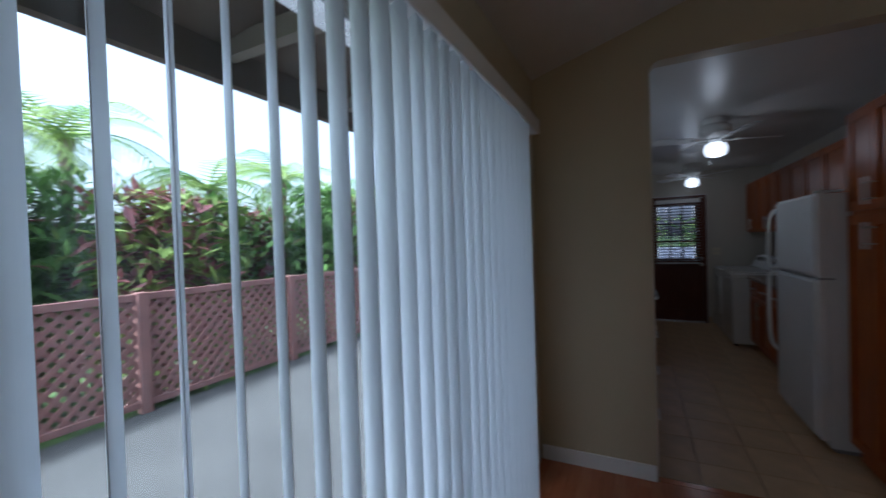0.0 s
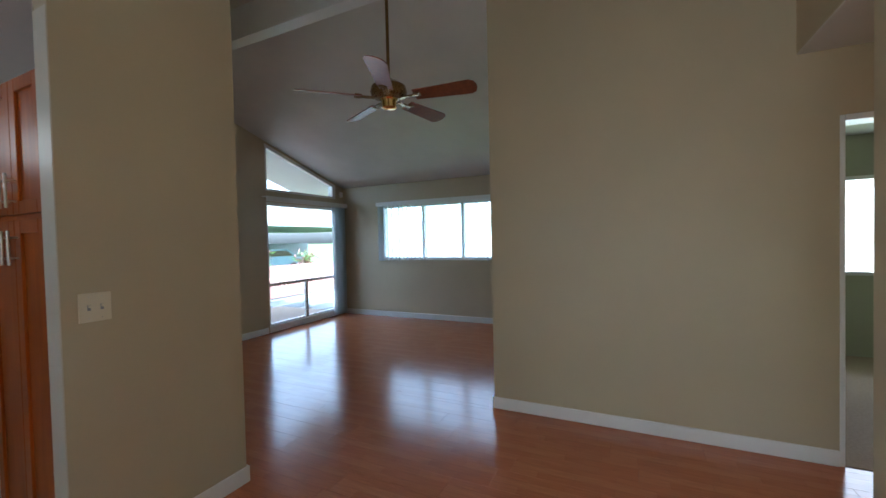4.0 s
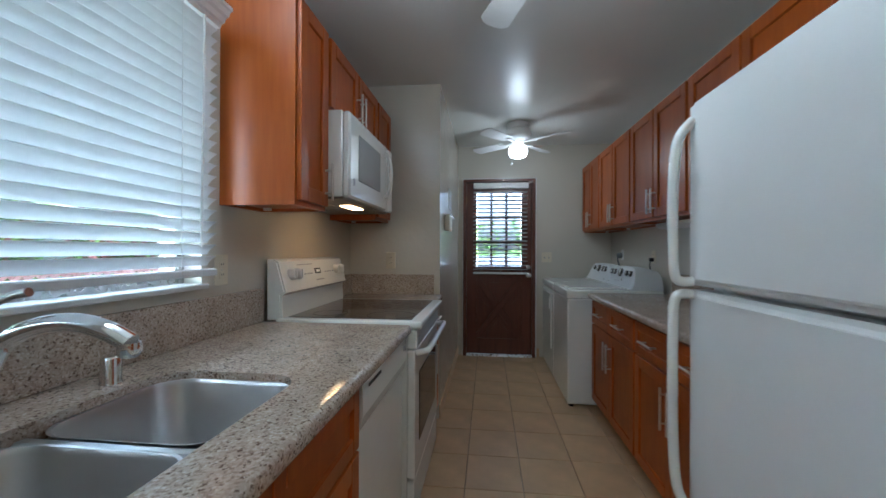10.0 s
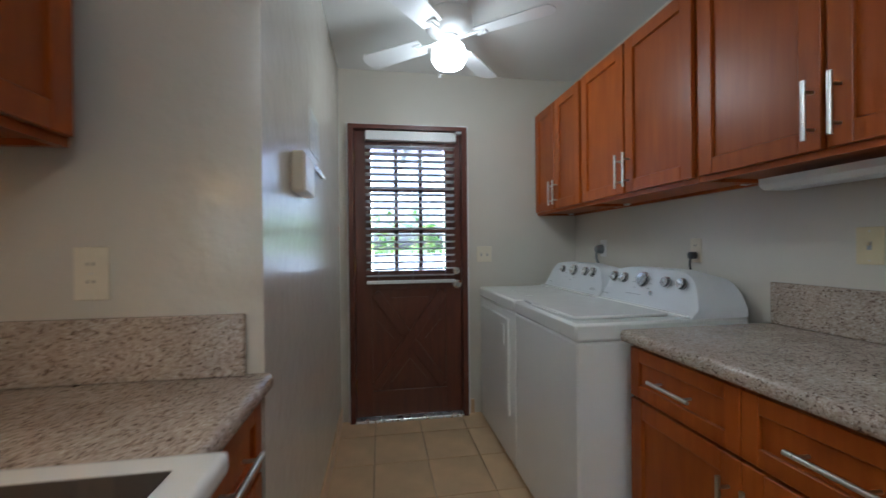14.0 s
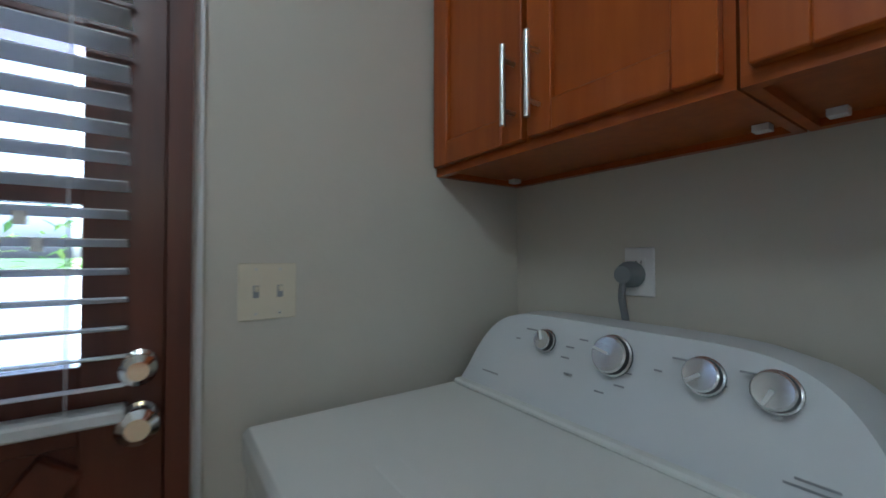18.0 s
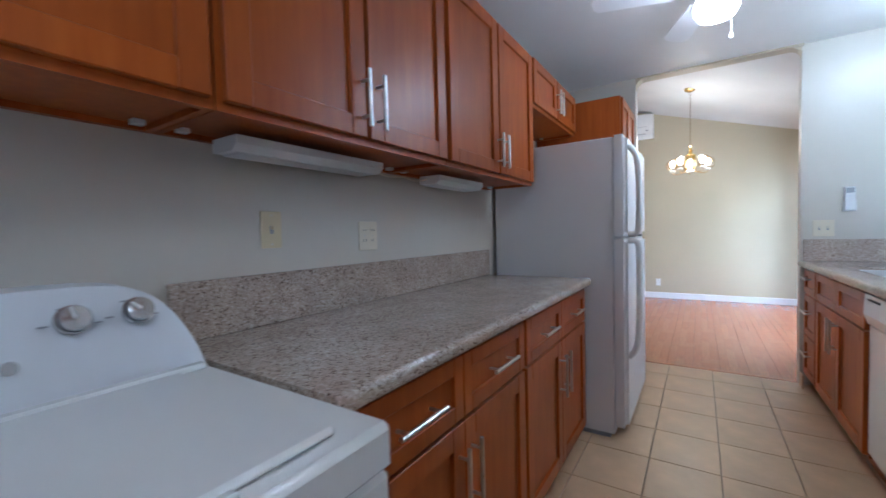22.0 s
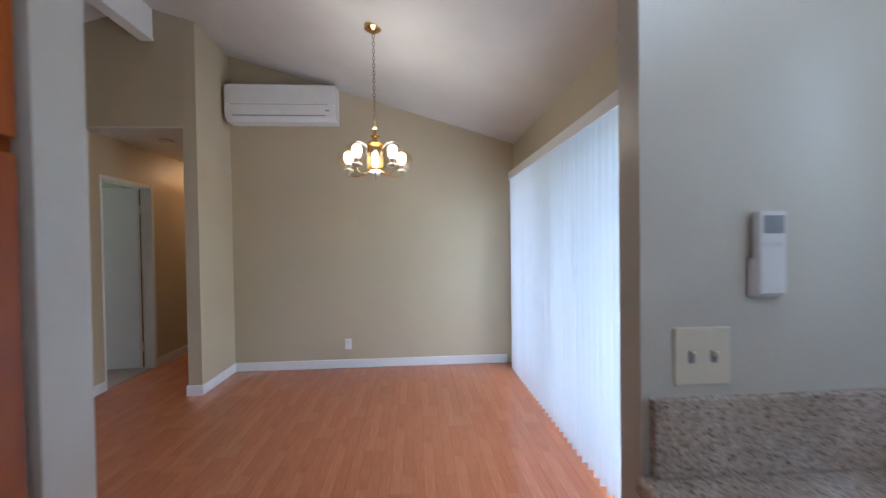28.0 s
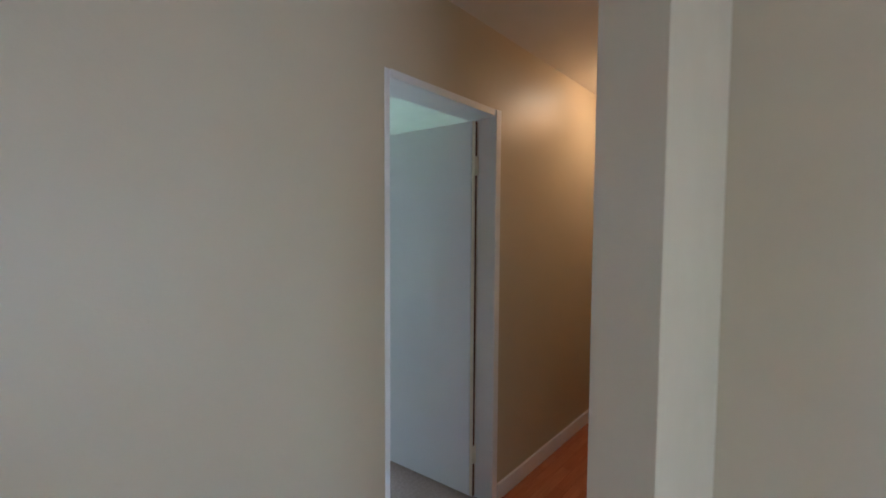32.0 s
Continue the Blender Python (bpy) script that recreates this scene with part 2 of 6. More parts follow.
M["plastic"] = paint("ivory_plastic", (0.73, 0.67, 0.53), 0.35, var=0.03, scale=10)
M["wplastic"] = paint("white_plastic", (0.78, 0.78, 0.77), 0.35, var=0.03, scale=10)
M["yplastic"] = paint("yellowed_plastic", (0.66, 0.57, 0.36), 0.4, var=0.04, scale=10)
M["black"] = paint("black_plastic", (0.015, 0.015, 0.016), 0.35, var=0.2, scale=20)
M["glassblk"] = paint("black_ceramic_glass", (0.035, 0.022, 0.018), 0.07, var=0.2, scale=30, rvar=0.02)
M["ring"] = paint("grey_burner_ring", (0.16, 0.13, 0.12), 0.15, var=0.1, scale=30)
M["grey"] = paint("grey_print", (0.30, 0.31, 0.33), 0.5, var=0.1, scale=30)
M["steel"] = paint("brushed_steel", (0.62, 0.62, 0.62), 0.28, 1.0, var=0.05, scale=6, bump=0.05, bscale=200)
M["sinksteel"] = paint("satin_sink_steel", (0.55, 0.55, 0.55), 0.33, 1.0, var=0.06, scale=5)
M["nickel"] = paint("brushed_nickel", (0.66, 0.65, 0.62), 0.3, 1.0, var=0.05, scale=20)
M["chrome"] = paint("chrome", (0.8, 0.8, 0.8), 0.08, 1.0, var=0.03, scale=10, rvar=0.03)
M["brass"] = paint("polished_brass", (0.78, 0.55, 0.22), 0.15, 1.0, var=0.06, scale=12, rvar=0.05)
M["abrass"] = paint("antique_brass", (0.24, 0.15, 0.06), 0.28, 1.0, var=0.15, scale=14)
M["cab"] = wood("red_maple_cabinet", (0.31, 0.061, 0.005), (0.42, 0.102, 0.010), 0.34, rand=0.10, coat=0.0, spec=0.3)
M["doorwood"] = wood("dark_mahogany_door", (0.070, 0.015, 0.007), (0.13, 0.030, 0.013), 0.4, rand=0.03, coat=0.2)
M["blade"] = wood("cherry_fan_blade", (0.17, 0.045, 0.018), (0.28, 0.08, 0.03), 0.35, (14, 14, 14), rand=0.05)
M["lam"] = laminate("three_strip_laminate")
M["granite"] = granite("speckled_beige_granite")
M["tile"] = paint("beige_floor_tile", (0.60, 0.415, 0.24), 0.34, var=0.13, scale=5, bump=0.06, bscale=30)
M["grout"] = paint("brown_grout", (0.20, 0.15, 0.11), 0.9, var=0.15, scale=20, bump=0.3, bscale=300)
M["carpet"] = paint("beige_carpet", (0.36, 0.27, 0.20), 0.95, var=0.12, scale=60, bump=0.8, bscale=500)
M["greenwall"] = paint("pale_green_wall", (0.42, 0.43, 0.32), 0.5, var=0.04, scale=2)
M["blind"] = vane_cloth("white_blind_slat", (0.80, 0.81, 0.82), 0.12)
M["vane"] = vane_cloth("white_vertical_vane", (0.76, 0.79, 0.82), 0.11)
M["sheer"] = vane_cloth("pale_sheer_vane", (0.78, 0.82, 0.84), 0.5)
M["glass"] = thin_glass("window_glass", (0.97, 0.99, 0.98), 0.02)
M["tinted"] = thin_glass("tinted_window_glass", (0.82, 0.88, 0.94), 0.02)
M["doorglass"] = thin_glass("grey_door_glass", (0.50, 0.51, 0.56), 0.02)
M["globe"] = thin_glass("smoky_globe_glass", (0.92, 0.85, 0.74), 0.10)
M["rodglass"] = thin_glass("amber_rod_glass", (0.95, 0.84, 0.55), 0.12)
M["bulb"] = glow("warm_bulb", (1.0, 0.80, 0.50), 0.541)
M["opal"] = glow("lit_opal_shade", (1.0, 0.98, 0.95), 0.333)
M["opalwarm"] = glow("lit_frosted_shade", (0.94, 0.97, 1.0), 0.458)
M["hoodlamp"] = glow("hood_lamp", (1.0, 0.56, 0.24), 1.15)
M["lcd"] = glow("green_clock_display", (0.22, 0.5, 0.03), 0.009)
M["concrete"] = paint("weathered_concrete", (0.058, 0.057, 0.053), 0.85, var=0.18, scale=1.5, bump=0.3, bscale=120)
M["redfence"] = paint("red_brown_fence_paint", (0.22, 0.105, 0.09), 0.75, var=0.15, scale=6, bump=0.2, bscale=60)
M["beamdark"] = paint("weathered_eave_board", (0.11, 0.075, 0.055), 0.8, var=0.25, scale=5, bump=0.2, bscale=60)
M["beampale"] = paint("pale_painted_board", (0.24, 0.20, 0.17), 0.7, var=0.1, scale=5)
M["grass"] = paint("lawn", (0.06, 0.10, 0.025), 0.95, var=0.4, scale=4, bump=0.8, bscale=200)
M["leafg"] = vane_cloth("green_leaf", (0.15, 0.27, 0.07), 0.4)
M["leafy"] = vane_cloth("yellow_green_leaf", (0.27, 0.37, 0.09), 0.4)
M["leafr"] = vane_cloth("croton_red_leaf", (0.20, 0.07, 0.07), 0.35)
M["bark"] = paint("palm_bark", (0.16, 0.12, 0.09), 0.9, var=0.3, scale=20, bump=0.6, bscale=80)
M["shingle"] = paint("grey_roof_shingle", (0.14, 0.13, 0.12), 0.9, var=0.2, scale=6, bump=0.4, bscale=40)
M["stucco"] = paint("pale_green_stucco", (0.50, 0.60, 0.47), 0.85, var=0.06, scale=3)
M["roofw"] = paint("white_metal_roof", (0.24, 0.26, 0.28), 0.6, var=0.05, scale=2)
M["bluegrey"] = paint("blue_grey_car_paint", (0.10, 0.16, 0.22), 0.25, var=0.08, scale=3, coat=0.6)
M["rubber"] = paint("tyre_rubber", (0.02, 0.02, 0.02), 0.85, var=0.2, scale=20)
M["lightwood"] = paint("wall_paper_calendar", (0.62, 0.62, 0.60), 0.25, var=0.1, scale=20)

# ---- mesh helpers ----
BASE = {}


def box(bm, x0, x1, y0, y1, z0, z1, bevel=0.0, seg=1):
    made = bmesh.ops.create_cube(bm, size=1.0)["verts"]
    for v in made:
        v.co = Vector((x0 + (v.co.x + 0.5) * (x1 - x0), y0 + (v.co.y + 0.5) * (y1 - y0), z0 + (v.co.z + 0.5) * (z1 - z0)))
    if bevel:
        edges = list({e for v in made for e in v.link_edges})
        bmesh.ops.bevel(bm, geom=edges, offset=bevel, segments=seg, affect="EDGES", profile=0.6)
    return bm


def boxes(*rows, bevel=0.0):
    bm = bmesh.new()
    for r in rows:
        box(bm, *r, bevel=bevel)
    return bm


def cyl(bm, p, q, r, r2=None, n=14, caps=True):
    p, q = Vector(p), Vector(q)
    d = q - p
    m = Matrix.Translation((p + q) / 2) @ d.to_track_quat("Z", "Y").to_matrix().to_4x4()
    bmesh.ops.create_cone(bm, cap_ends=caps, segments=n, radius1=r, radius2=r if r2 is None else r2, depth=d.length, matrix=m)
    return bm


def prism(bm, pts, axis, a, b):
    """A flat outline in the two other axes, drawn out along one axis."""
    def at(u, v, w):
        return {"x": (w, u, v), "y": (u, w, v), "z": (u, v, w)}[axis]
    lo = [bm.verts.new(at(u, v, a)) for u, v in pts]
    hi = [bm.verts.new(at(u, v, b)) for u, v in pts]
    bm.faces.new(lo), bm.faces.new(hi)
    for i in range(len(pts)):
        j = (i + 1) % len(pts)
        bm.faces.new((lo[i], lo[j], hi[j], hi[i]))
    bmesh.ops.recalc_face_normals(bm, faces=bm.faces)
    return bm


def lathe(bm, centre, profile, n=24, axis="z"):
    """Turned shape: (radius, height) pairs about an axis through centre."""
    rings = []
    for r, h in profile:
        ring = []
        for i in range(n):
            a = 2 * math.pi * i / n
            c, s = r * math.cos(a), r * math.sin(a)
            off = {"z": (c, s, h), "x": (h, c, s), "y": (c, h, s)}[axis]
            ring.append(bm.verts.new(Vector(centre) + Vector(off)))
        rings.append(ring)
    for p, q in zip(rings, rings[1:]):
        for i in range(n):
            bm.faces.new((p[i], p[(i + 1) % n], q[(i + 1) % n], q[i]))
    bm.faces.new(rings[0]), bm.faces.new(rings[-1])
    bmesh.ops.recalc_face_normals(bm, faces=bm.faces)
    return bm


def tube(bm, pts, r, n=10, radii=None):
    pts = [Vector(p) for p in pts]
    rings = []
    for i, p in enumerate(pts):
        d = (pts[min(i + 1, len(pts) - 1)] - pts[max(i - 1, 0)]).normalized()
        side = d.cross(Vector((0.13, 0.21, 1.0))).normalized()
        up = side.cross(d)
        rr = float(radii[i] if radii else r)
        rings.append([bm.verts.new(p + rr * (math.cos(2 * math.pi * k / n) * side + math.sin(2 * math.pi * k / n) * up)) for k in range(n)])
    for p, q in zip(rings, rings[1:]):
        for i in range(n):
            bm.faces.new((p[i], p[(i + 1) % n], q[(i + 1) % n], q[i]))
    bm.faces.new(rings[0]), bm.faces.new(rings[-1])
    bmesh.ops.recalc_face_normals(bm, faces=bm.faces)
    return bm


def arc(points, n=8):
    """A smooth curve through the points."""
    pts = [Vector(p) for p in points]
    out = []
    for i in range(len(pts) - 1):
        p0, p1, p2, p3 = pts[max(i - 1, 0)], pts[i], pts[i + 1], pts[min(i + 2, len(pts) - 1)]
        for k in range(n):
            t = k / n
            out.append(0.5 * (2 * p1 + (p2 - p0) * t + (2 * p0 - 5 * p1 + 4 * p2 - p3) * t * t + (3 * p1 - p0 - 3 * p2 + p3) * t ** 3))
    out.append(pts[-1])
    return out


def to_mesh(name, bm, material, base, smooth=False):
    me = bpy.data.meshes.new(name)
    bm.transform(Matrix.Translation(-base))
    bm.to_mesh(me)
    bm.free()
    me.materials.append(material)
    if smooth:
        for p in me.polygons:
            p.use_smooth = True
        me.set_sharp_from_angle(angle=radians(38))
    return me


def structure(name, bm, material, label, category=""):
    ob = new(name, to_mesh(name, bm, material, Vector((0, 0, 0))))
    tagged(ob, label, category or name.split("_")[0], "", "structure")
    BASE[ob] = Vector((0, 0, 0))
    return ob


def thing(name, place, label, category, group="", kind=""):
    ob = new(name)
    ob.location, ob.empty_display_size = place, 0.1
    BASE[ob] = Vector(place)
    return tagged(ob, label, category, group, kind)


def part(name, bm, material, parent, label="", smooth=False):
    base = BASE[parent]
    ob = new(name, to_mesh(name, bm, material, base, smooth))
    ob.parent = parent
    BASE[ob] = base
    return tagged(ob, label)


def piece(name, me, parent, m):
    """One more object on a shared mesh, under its thing; m is its pose in the world."""
    ob = new(name, me)
    ob.parent = parent
    ob.matrix_basis = Matrix.Translation(-BASE[parent]) @ m
    return ob


def zc(x):
    return 2.49 + 0.30 * (x + 0.43) if x < 3.12 else 3.555 - 0.30 * (x - 3.12)


def grid_wall(axis, a, b, us, zs, holes):
    """A wall of thickness a..b along one axis, cut into cells at us and zs, with the cells in holes left open; all in one skin."""
    bm = bmesh.new()
    for i in range(len(us) - 1):
        for j in range(len(zs) - 1):
            if (i, j) not in holes:
                lim = (a, b, us[i], us[i + 1]) if axis == "x" else (us[i], us[i + 1], a, b)
                box(bm, *lim, zs[j], zs[j + 1])
    bmesh.ops.remove_doubles(bm, verts=bm.verts, dist=1e-5)
    groups = {}
    for f in bm.faces:
        groups.setdefault(frozenset(f.verts), []).append(f)
    bmesh.ops.delete(bm, geom=[f for g in groups.values() if len(g) > 1 for f in g], context="FACES_ONLY")
    bmesh.ops.recalc_face_normals(bm, faces=bm.faces)
    return bm


# ---- the large structure ----
structure("wall_west", grid_wall("x", -0.58, -0.43, (-0.56, -0.12, 2.70, 3.55, 4.86, 6.57), (0, 1.10, 2.06, 2.08, 2.48), {(1, 0), (1, 1), (1, 2), (3, 1)}), M["kwall"], "painted outside wall with a sliding door and a kitchen window", "wall")
# painted faces of the dining room's side
structure("wall_west_dining", boxes((-0.43, -0.426, -0.41, -0.12, 0.0, 2.49), (-0.43, -0.426, 2.70, 3.22, 0, 2.49), (-0.43, -0.426, -0.12, 2.70, 2.08, 2.49)), M["tan"], "tan painted wall face beside the sliding door", "wall")
structure("wall_south", prism(bmesh.new(), [(-0.58, 0), (2.684, 0), (2.684, zc(2.684)), (-0.58, zc(-0.58))], "y", -0.55, -0.41), M["tan"], "tan painted end wall below a sloping ceiling", "wall")
hall = bmesh.new()
box(hall, 2.684, 2.806, -2.6, 0.26, 0, zc(2.684))
prism(hall, [(2.684, zc(2.684)), (2.806, zc(2.684)), (2.806, zc(2.806))], "y", -2.6, 0.26)
structure("wall_hall_west", hall, M["tan"], "tan painted wall stub at the mouth of the hall", "wall")
structure("wall_hall_header", prism(bmesh.new(), [(2.806, 2.475), (3.69, 2.475), (3.69, zc(3.69)), (3.12, zc(3.12)), (2.806, zc(2.806))], "y", 0.11, 0.25), M["tan"], "tan painted wall over the hall opening", "wall")
structure("ceiling_hall", boxes((2.806, 3.69, -2.6, 0.248, 2.465, 2.474)), M["ceil"], "low white hall ceiling", "ceiling")
structure("wall_hall_end", boxes((2.68, 7.0, -2.74, -2.6, 0, 2.6)), M["tan"], "tan painted wall at the end of the hall", "wall")
he = bmesh.new()
prism(he, [(3.69, 0), (3.83, 0), (3.83, zc(3.83)), (3.69, zc(3.69))], "y", 0.05, 2.2)
box(he, 3.69, 3.83, -0.67, 0.05, 2.065, 2.7)
box(he, 3.69, 3.83, -2.6, -0.67, 0, 2.7)
prism(he, [(3.69, 2.7), (3.83, 2.7), (3.83, zc(3.83)), (3.69, zc(3.69))], "y", -0.67, 0.05)
structure("wall_hall_east", he, M["tan"], "long tan painted wall with a bedroom door", "wall")
structure("wall_bedroom_living", prism(bmesh.new(), [(3.83, 0), (6.77, 0), (6.77, zc(6.77)), (3.83, zc(3.83))], "y", 2.06, 2.2), M["tan"], "tan painted wall between bedroom and living room", "wall")
structure("wall_bedroom", boxes((6.5, 6.6, -2.6, -1.6, 0, 2.5), (6.5, 6.6, 0.4, 2.06, 0, 2.5), (6.5, 6.6, -1.6, 0.4, 0, 0.9), (6.5, 6.6, -1.6, 0.4, 2.0, 2.5), (3.832, 6.5, -2.596, -2.59, 0, 2.5)), M["greenwall"], "pale green bedroom wall", "wall")
structure("ceiling_bedroom", boxes((3.83, 6.5, -2.6, 2.06, 2.45, 2.5)), M["ceil"], "white bedroom ceiling", "ceiling")
kd = bmesh.new()
prism(kd, [(-0.43, 0), (0.254, 0), (0.254, zc(0.25)), (-0.43, zc(-0.43))], "y", 3.22, 3.298)
prism(kd, [(0.25, 2.455), (1.34, 2.455), (1.34, zc(1.34)), (0.25, zc(0.25))], "y", 3.22, 3.33)
prism(kd, [(1.34, 0), (2.146, 0), (2.146, zc(2.146)), (1.34, zc(1.34))], "y", 3.22, 3.33)
# softly rounded upper corners of the opening
for sx, x0 in ((1, 0.25), (-1, 1.34)):
    prism(kd, [(x0, 2.456), (x0, 2.385)] + [(x0 + sx * 0.07 * (1 - math.cos(a)), 2.385 + 0.07 * math.sin(a)) for a in (0.4, 0.8, 1.2)] + [(x0 + sx * 0.07, 2.456)], "y", 3.221, 3.301 if sx > 0 else 3.329)
structure("wall_kitchen_dining", kd, M["tan"], "tan painted wall with an open kitchen doorway", "wall")
for nm, face in (("wall_doorway_face_1", (-0.43, 0.258, 3.298, 3.302, 0, 2.47)), ("wall_doorway_face_2", (1.336, 2.007, 3.33, 3.334, 0, 2.47)), ("wall_doorway_reveal_1", (1.336, 1.34, 3.222, 3.33, 0, 2.37)), ("wall_doorway_reveal_2", (0.254, 0.258, 3.222, 3.298, 0, 2.37))):
    structure(nm, boxes(face), M["kwall"], "pale painted kitchen side of the doorway wall", "wall")
structure("wall_kitchen_east", prism(bmesh.new(), [(2.007, 0), (2.142, 0), (2.142, zc(2.142)), (2.007, zc(2.007))], "y", 3.33, 8.39), M["kwall"], "pale painted wall behind the washer and cabinets", "wall")
structure("wall_living_west", prism(bmesh.new(), [(2.142, 0), (2.146, 0), (2.146, zc(2.146)), (2.142, zc(2.142))], "y", 3.33, 6.3), M["tan"], "tan painted wall of the living room", "wall")
structure("wall_kitchen_end", grid_wall("y", 8.25, 8.39, (0.1, 0.315, 1.15, 2.007), (0, 2.075, 2.47), {(1, 0)}), M["kwall"], "pale painted end wall round the back door", "wall")
structure("wall_nook", boxes((-0.43, 0.25, 6.43, 6.57, 0, 2.47), (0.11, 0.25, 6.57, 8.39, 0, 2.47)), M["gloss"], "pale glossy wall beside the passage to the back door", "wall")
structure("ceiling_kitchen", boxes((-0.43, 2.007, 3.304, 8.25, 2.468, 2.495)), M["kceil"], "white glossy kitchen ceiling", "ceiling")
lf = bmesh.new()
prism(lf, [(2.146, 0), (4.96, 0), (4.96, zc(4.96)), (3.12, zc(3.12)), (2.146, zc(2.146))], "y", 6.3, 6.44)
prism(lf, [(4.96, 2.06), (6.70, 2.06), (6.70, 2.23), (4.96, 2.23)], "y", 6.3, 6.44)
prism(lf, [(4.96, 2.97), (6.57, 2.487), (6.57, zc(6.57)), (4.96, zc(4.96))], "y", 6.3, 6.44)
prism(lf, [(6.70, 0), (6.91, 0), (6.91, zc(6.77)), (6.57, zc(6.57)), (6.57, 2.23), (6.70, 2.23)], "y", 6.3, 6.44)
structure("wall_living_north", lf, M["tan"], "tan painted gable wall with glazed opening", "wall")
structure("wall_living_east", grid_wall("x", 6.77, 6.91, (2.06, 2.92, 5.38, 6.3), (0, 1.05, 2.06, 2.45), {(1, 1)}), M["tan"], "tan painted wall with a long slider window", "wall")
cw = bmesh.new()
prism(cw, [(-0.58, zc(-0.58)), (3.12, zc(3.12)), (3.12, zc(3.12) + 0.12), (-0.58, zc(-0.58) + 0.12)], "y", -2.8, 8.6)
structure("ceiling_west", cw, M["ceil"], "white textured ceiling sloping up to the ridge", "ceiling")
ce = bmesh.new()
prism(ce, [(3.12, zc(3.12)), (7.3, zc(7.3)), (7.3, zc(7.3) + 0.12), (3.12, zc(3.12) + 0.12)], "y", -2.8, 7.6)
structure("ceiling_east", ce, M["ceil"], "white textured ceiling sloping down from the ridge", "ceiling")
structure("roof_west", prism(bmesh.new(), [(-1.45, 2.56), (-0.58, zc(-0.58) + 0.125), (3.12, zc(3.12) + 0.125), (3.12, zc(3.12) + 0.2), (-1.45, 2.63)], "y", -2.85, 8.65), M["shingle"], "grey shingled roof slope over the patio side", "roof")
structure("roof_east", prism(bmesh.new(), [(3.12, zc(3.12) + 0.125), (7.35, zc(7.35) + 0.125), (7.35, zc(7.35) + 0.2), (3.12, zc(3.12) + 0.2)], "y", -2.85, 7.65), M["shingle"], "grey shingled roof slope over the living room", "roof")
structure("wall_outer_west", boxes((-0.58, -0.44, -2.74, -0.56, 0, 2.48)), M["stucco"], "pale stucco outside wall", "wall")
structure("wall_outer_south", boxes((-0.44, 2.68, -2.74, -2.6, 0, 2.6)), M["stucco"], "pale stucco outside wall", "wall")
rb = boxes((3.05, 3.15, 0.25, 6.3, 3.26, 3.55), (3.04, 3.16, 0.25, 6.3, 3.245, 3.27), bevel=0.004)
structure("ridge_beam", rb, M["white"], "white painted ridge beam with a small moulding", "beam")

# floors
structure("floor", boxes((-0.58, 7.0, -2.74, 8.4, -0.2, -0.014)), M["grout"], "subfloor under the planks and tiles", "floor")
structure("floor_bedroom", boxes((3.83, 6.5, -2.6, 2.06, -0.014, -0.002), (3.72, 3.83, -0.665, 0.045, -0.014, -0.002)), M["carpet"], "beige bedroom carpet", "carpet")
# baseboards
def skirting(name, rows):
    bm = bmesh.new()
    for x0, x1, y0, y1 in rows:
        box(bm, x0, x1, y0, y1, 0.0, 0.095, bevel=0.004)
    return structure(name, bm, M["white"], "white painted baseboard", "baseboard")


skirting("baseboard_south", [(-0.33, 2.684, -0.41, -0.396), (2.67, 2.684, -0.396, 0.26), (2.67, 2.82, 0.26, 0.274), (2.806, 2.82, -2.6, 0.26)])
skirting("baseboard_hall_east", [(3.676, 3.69, 0.056, 2.2), (3.676, 3.69, -2.6, -0.71), (3.676, 6.76, 2.2, 2.214)])
skirting("baseboard_kitchen_wall", [(-0.42, 0.25, 3.206, 3.22), (1.34, 2.16, 3.206, 3.22), (2.146, 2.16, 3.22, 6.3)])
skirting("baseboard_living", [(2.16, 4.93, 6.286, 6.3), (6.756, 6.77, 2.214, 6.3)])
kb = boxes((0.25, 0.258, 6.43, 8.25, 0, 0.10), (1.17, 1.2, 8.24, 8.25, 0, 0.1), (0.25, 0.26, 3.335, 3.42, 0, 0.1))
structure("baseboard_kitchen", kb, M["tile"], "tiled kitchen skirting", "baseboard")

# ---- kitchen cabinets ----


def handle_v(x, y, z0, z1, parent, out=-1):
    """Upright bar pull standing off a face; out is the way it stands along x."""
    bm = bmesh.new()
    cyl(bm, (x + out * 0.032, y, z0), (x + out * 0.032, y, z1), 0.006, n=10)
    for z in (z0 + 0.03, z1 - 0.03):
        cyl(bm, (x, y, z), (x + out * 0.032, y, z), 0.0045, n=8)
    return part("handle", bm, M["nickel"], parent, "brushed nickel bar handle", True)


def handle_h(x, y0, y1, z, parent, out=-1):
    bm = bmesh.new()
    cyl(bm, (x + out * 0.032, y0, z), (x + out * 0.032, y1, z), 0.006, n=10)
    for y in (y0 + 0.025, y1 - 0.025):
        cyl(bm, (x, y, z), (x + out * 0.032, y, z), 0.0045, n=8)
    return part("handle", bm, M["nickel"], parent, "brushed nickel bar handle", True)


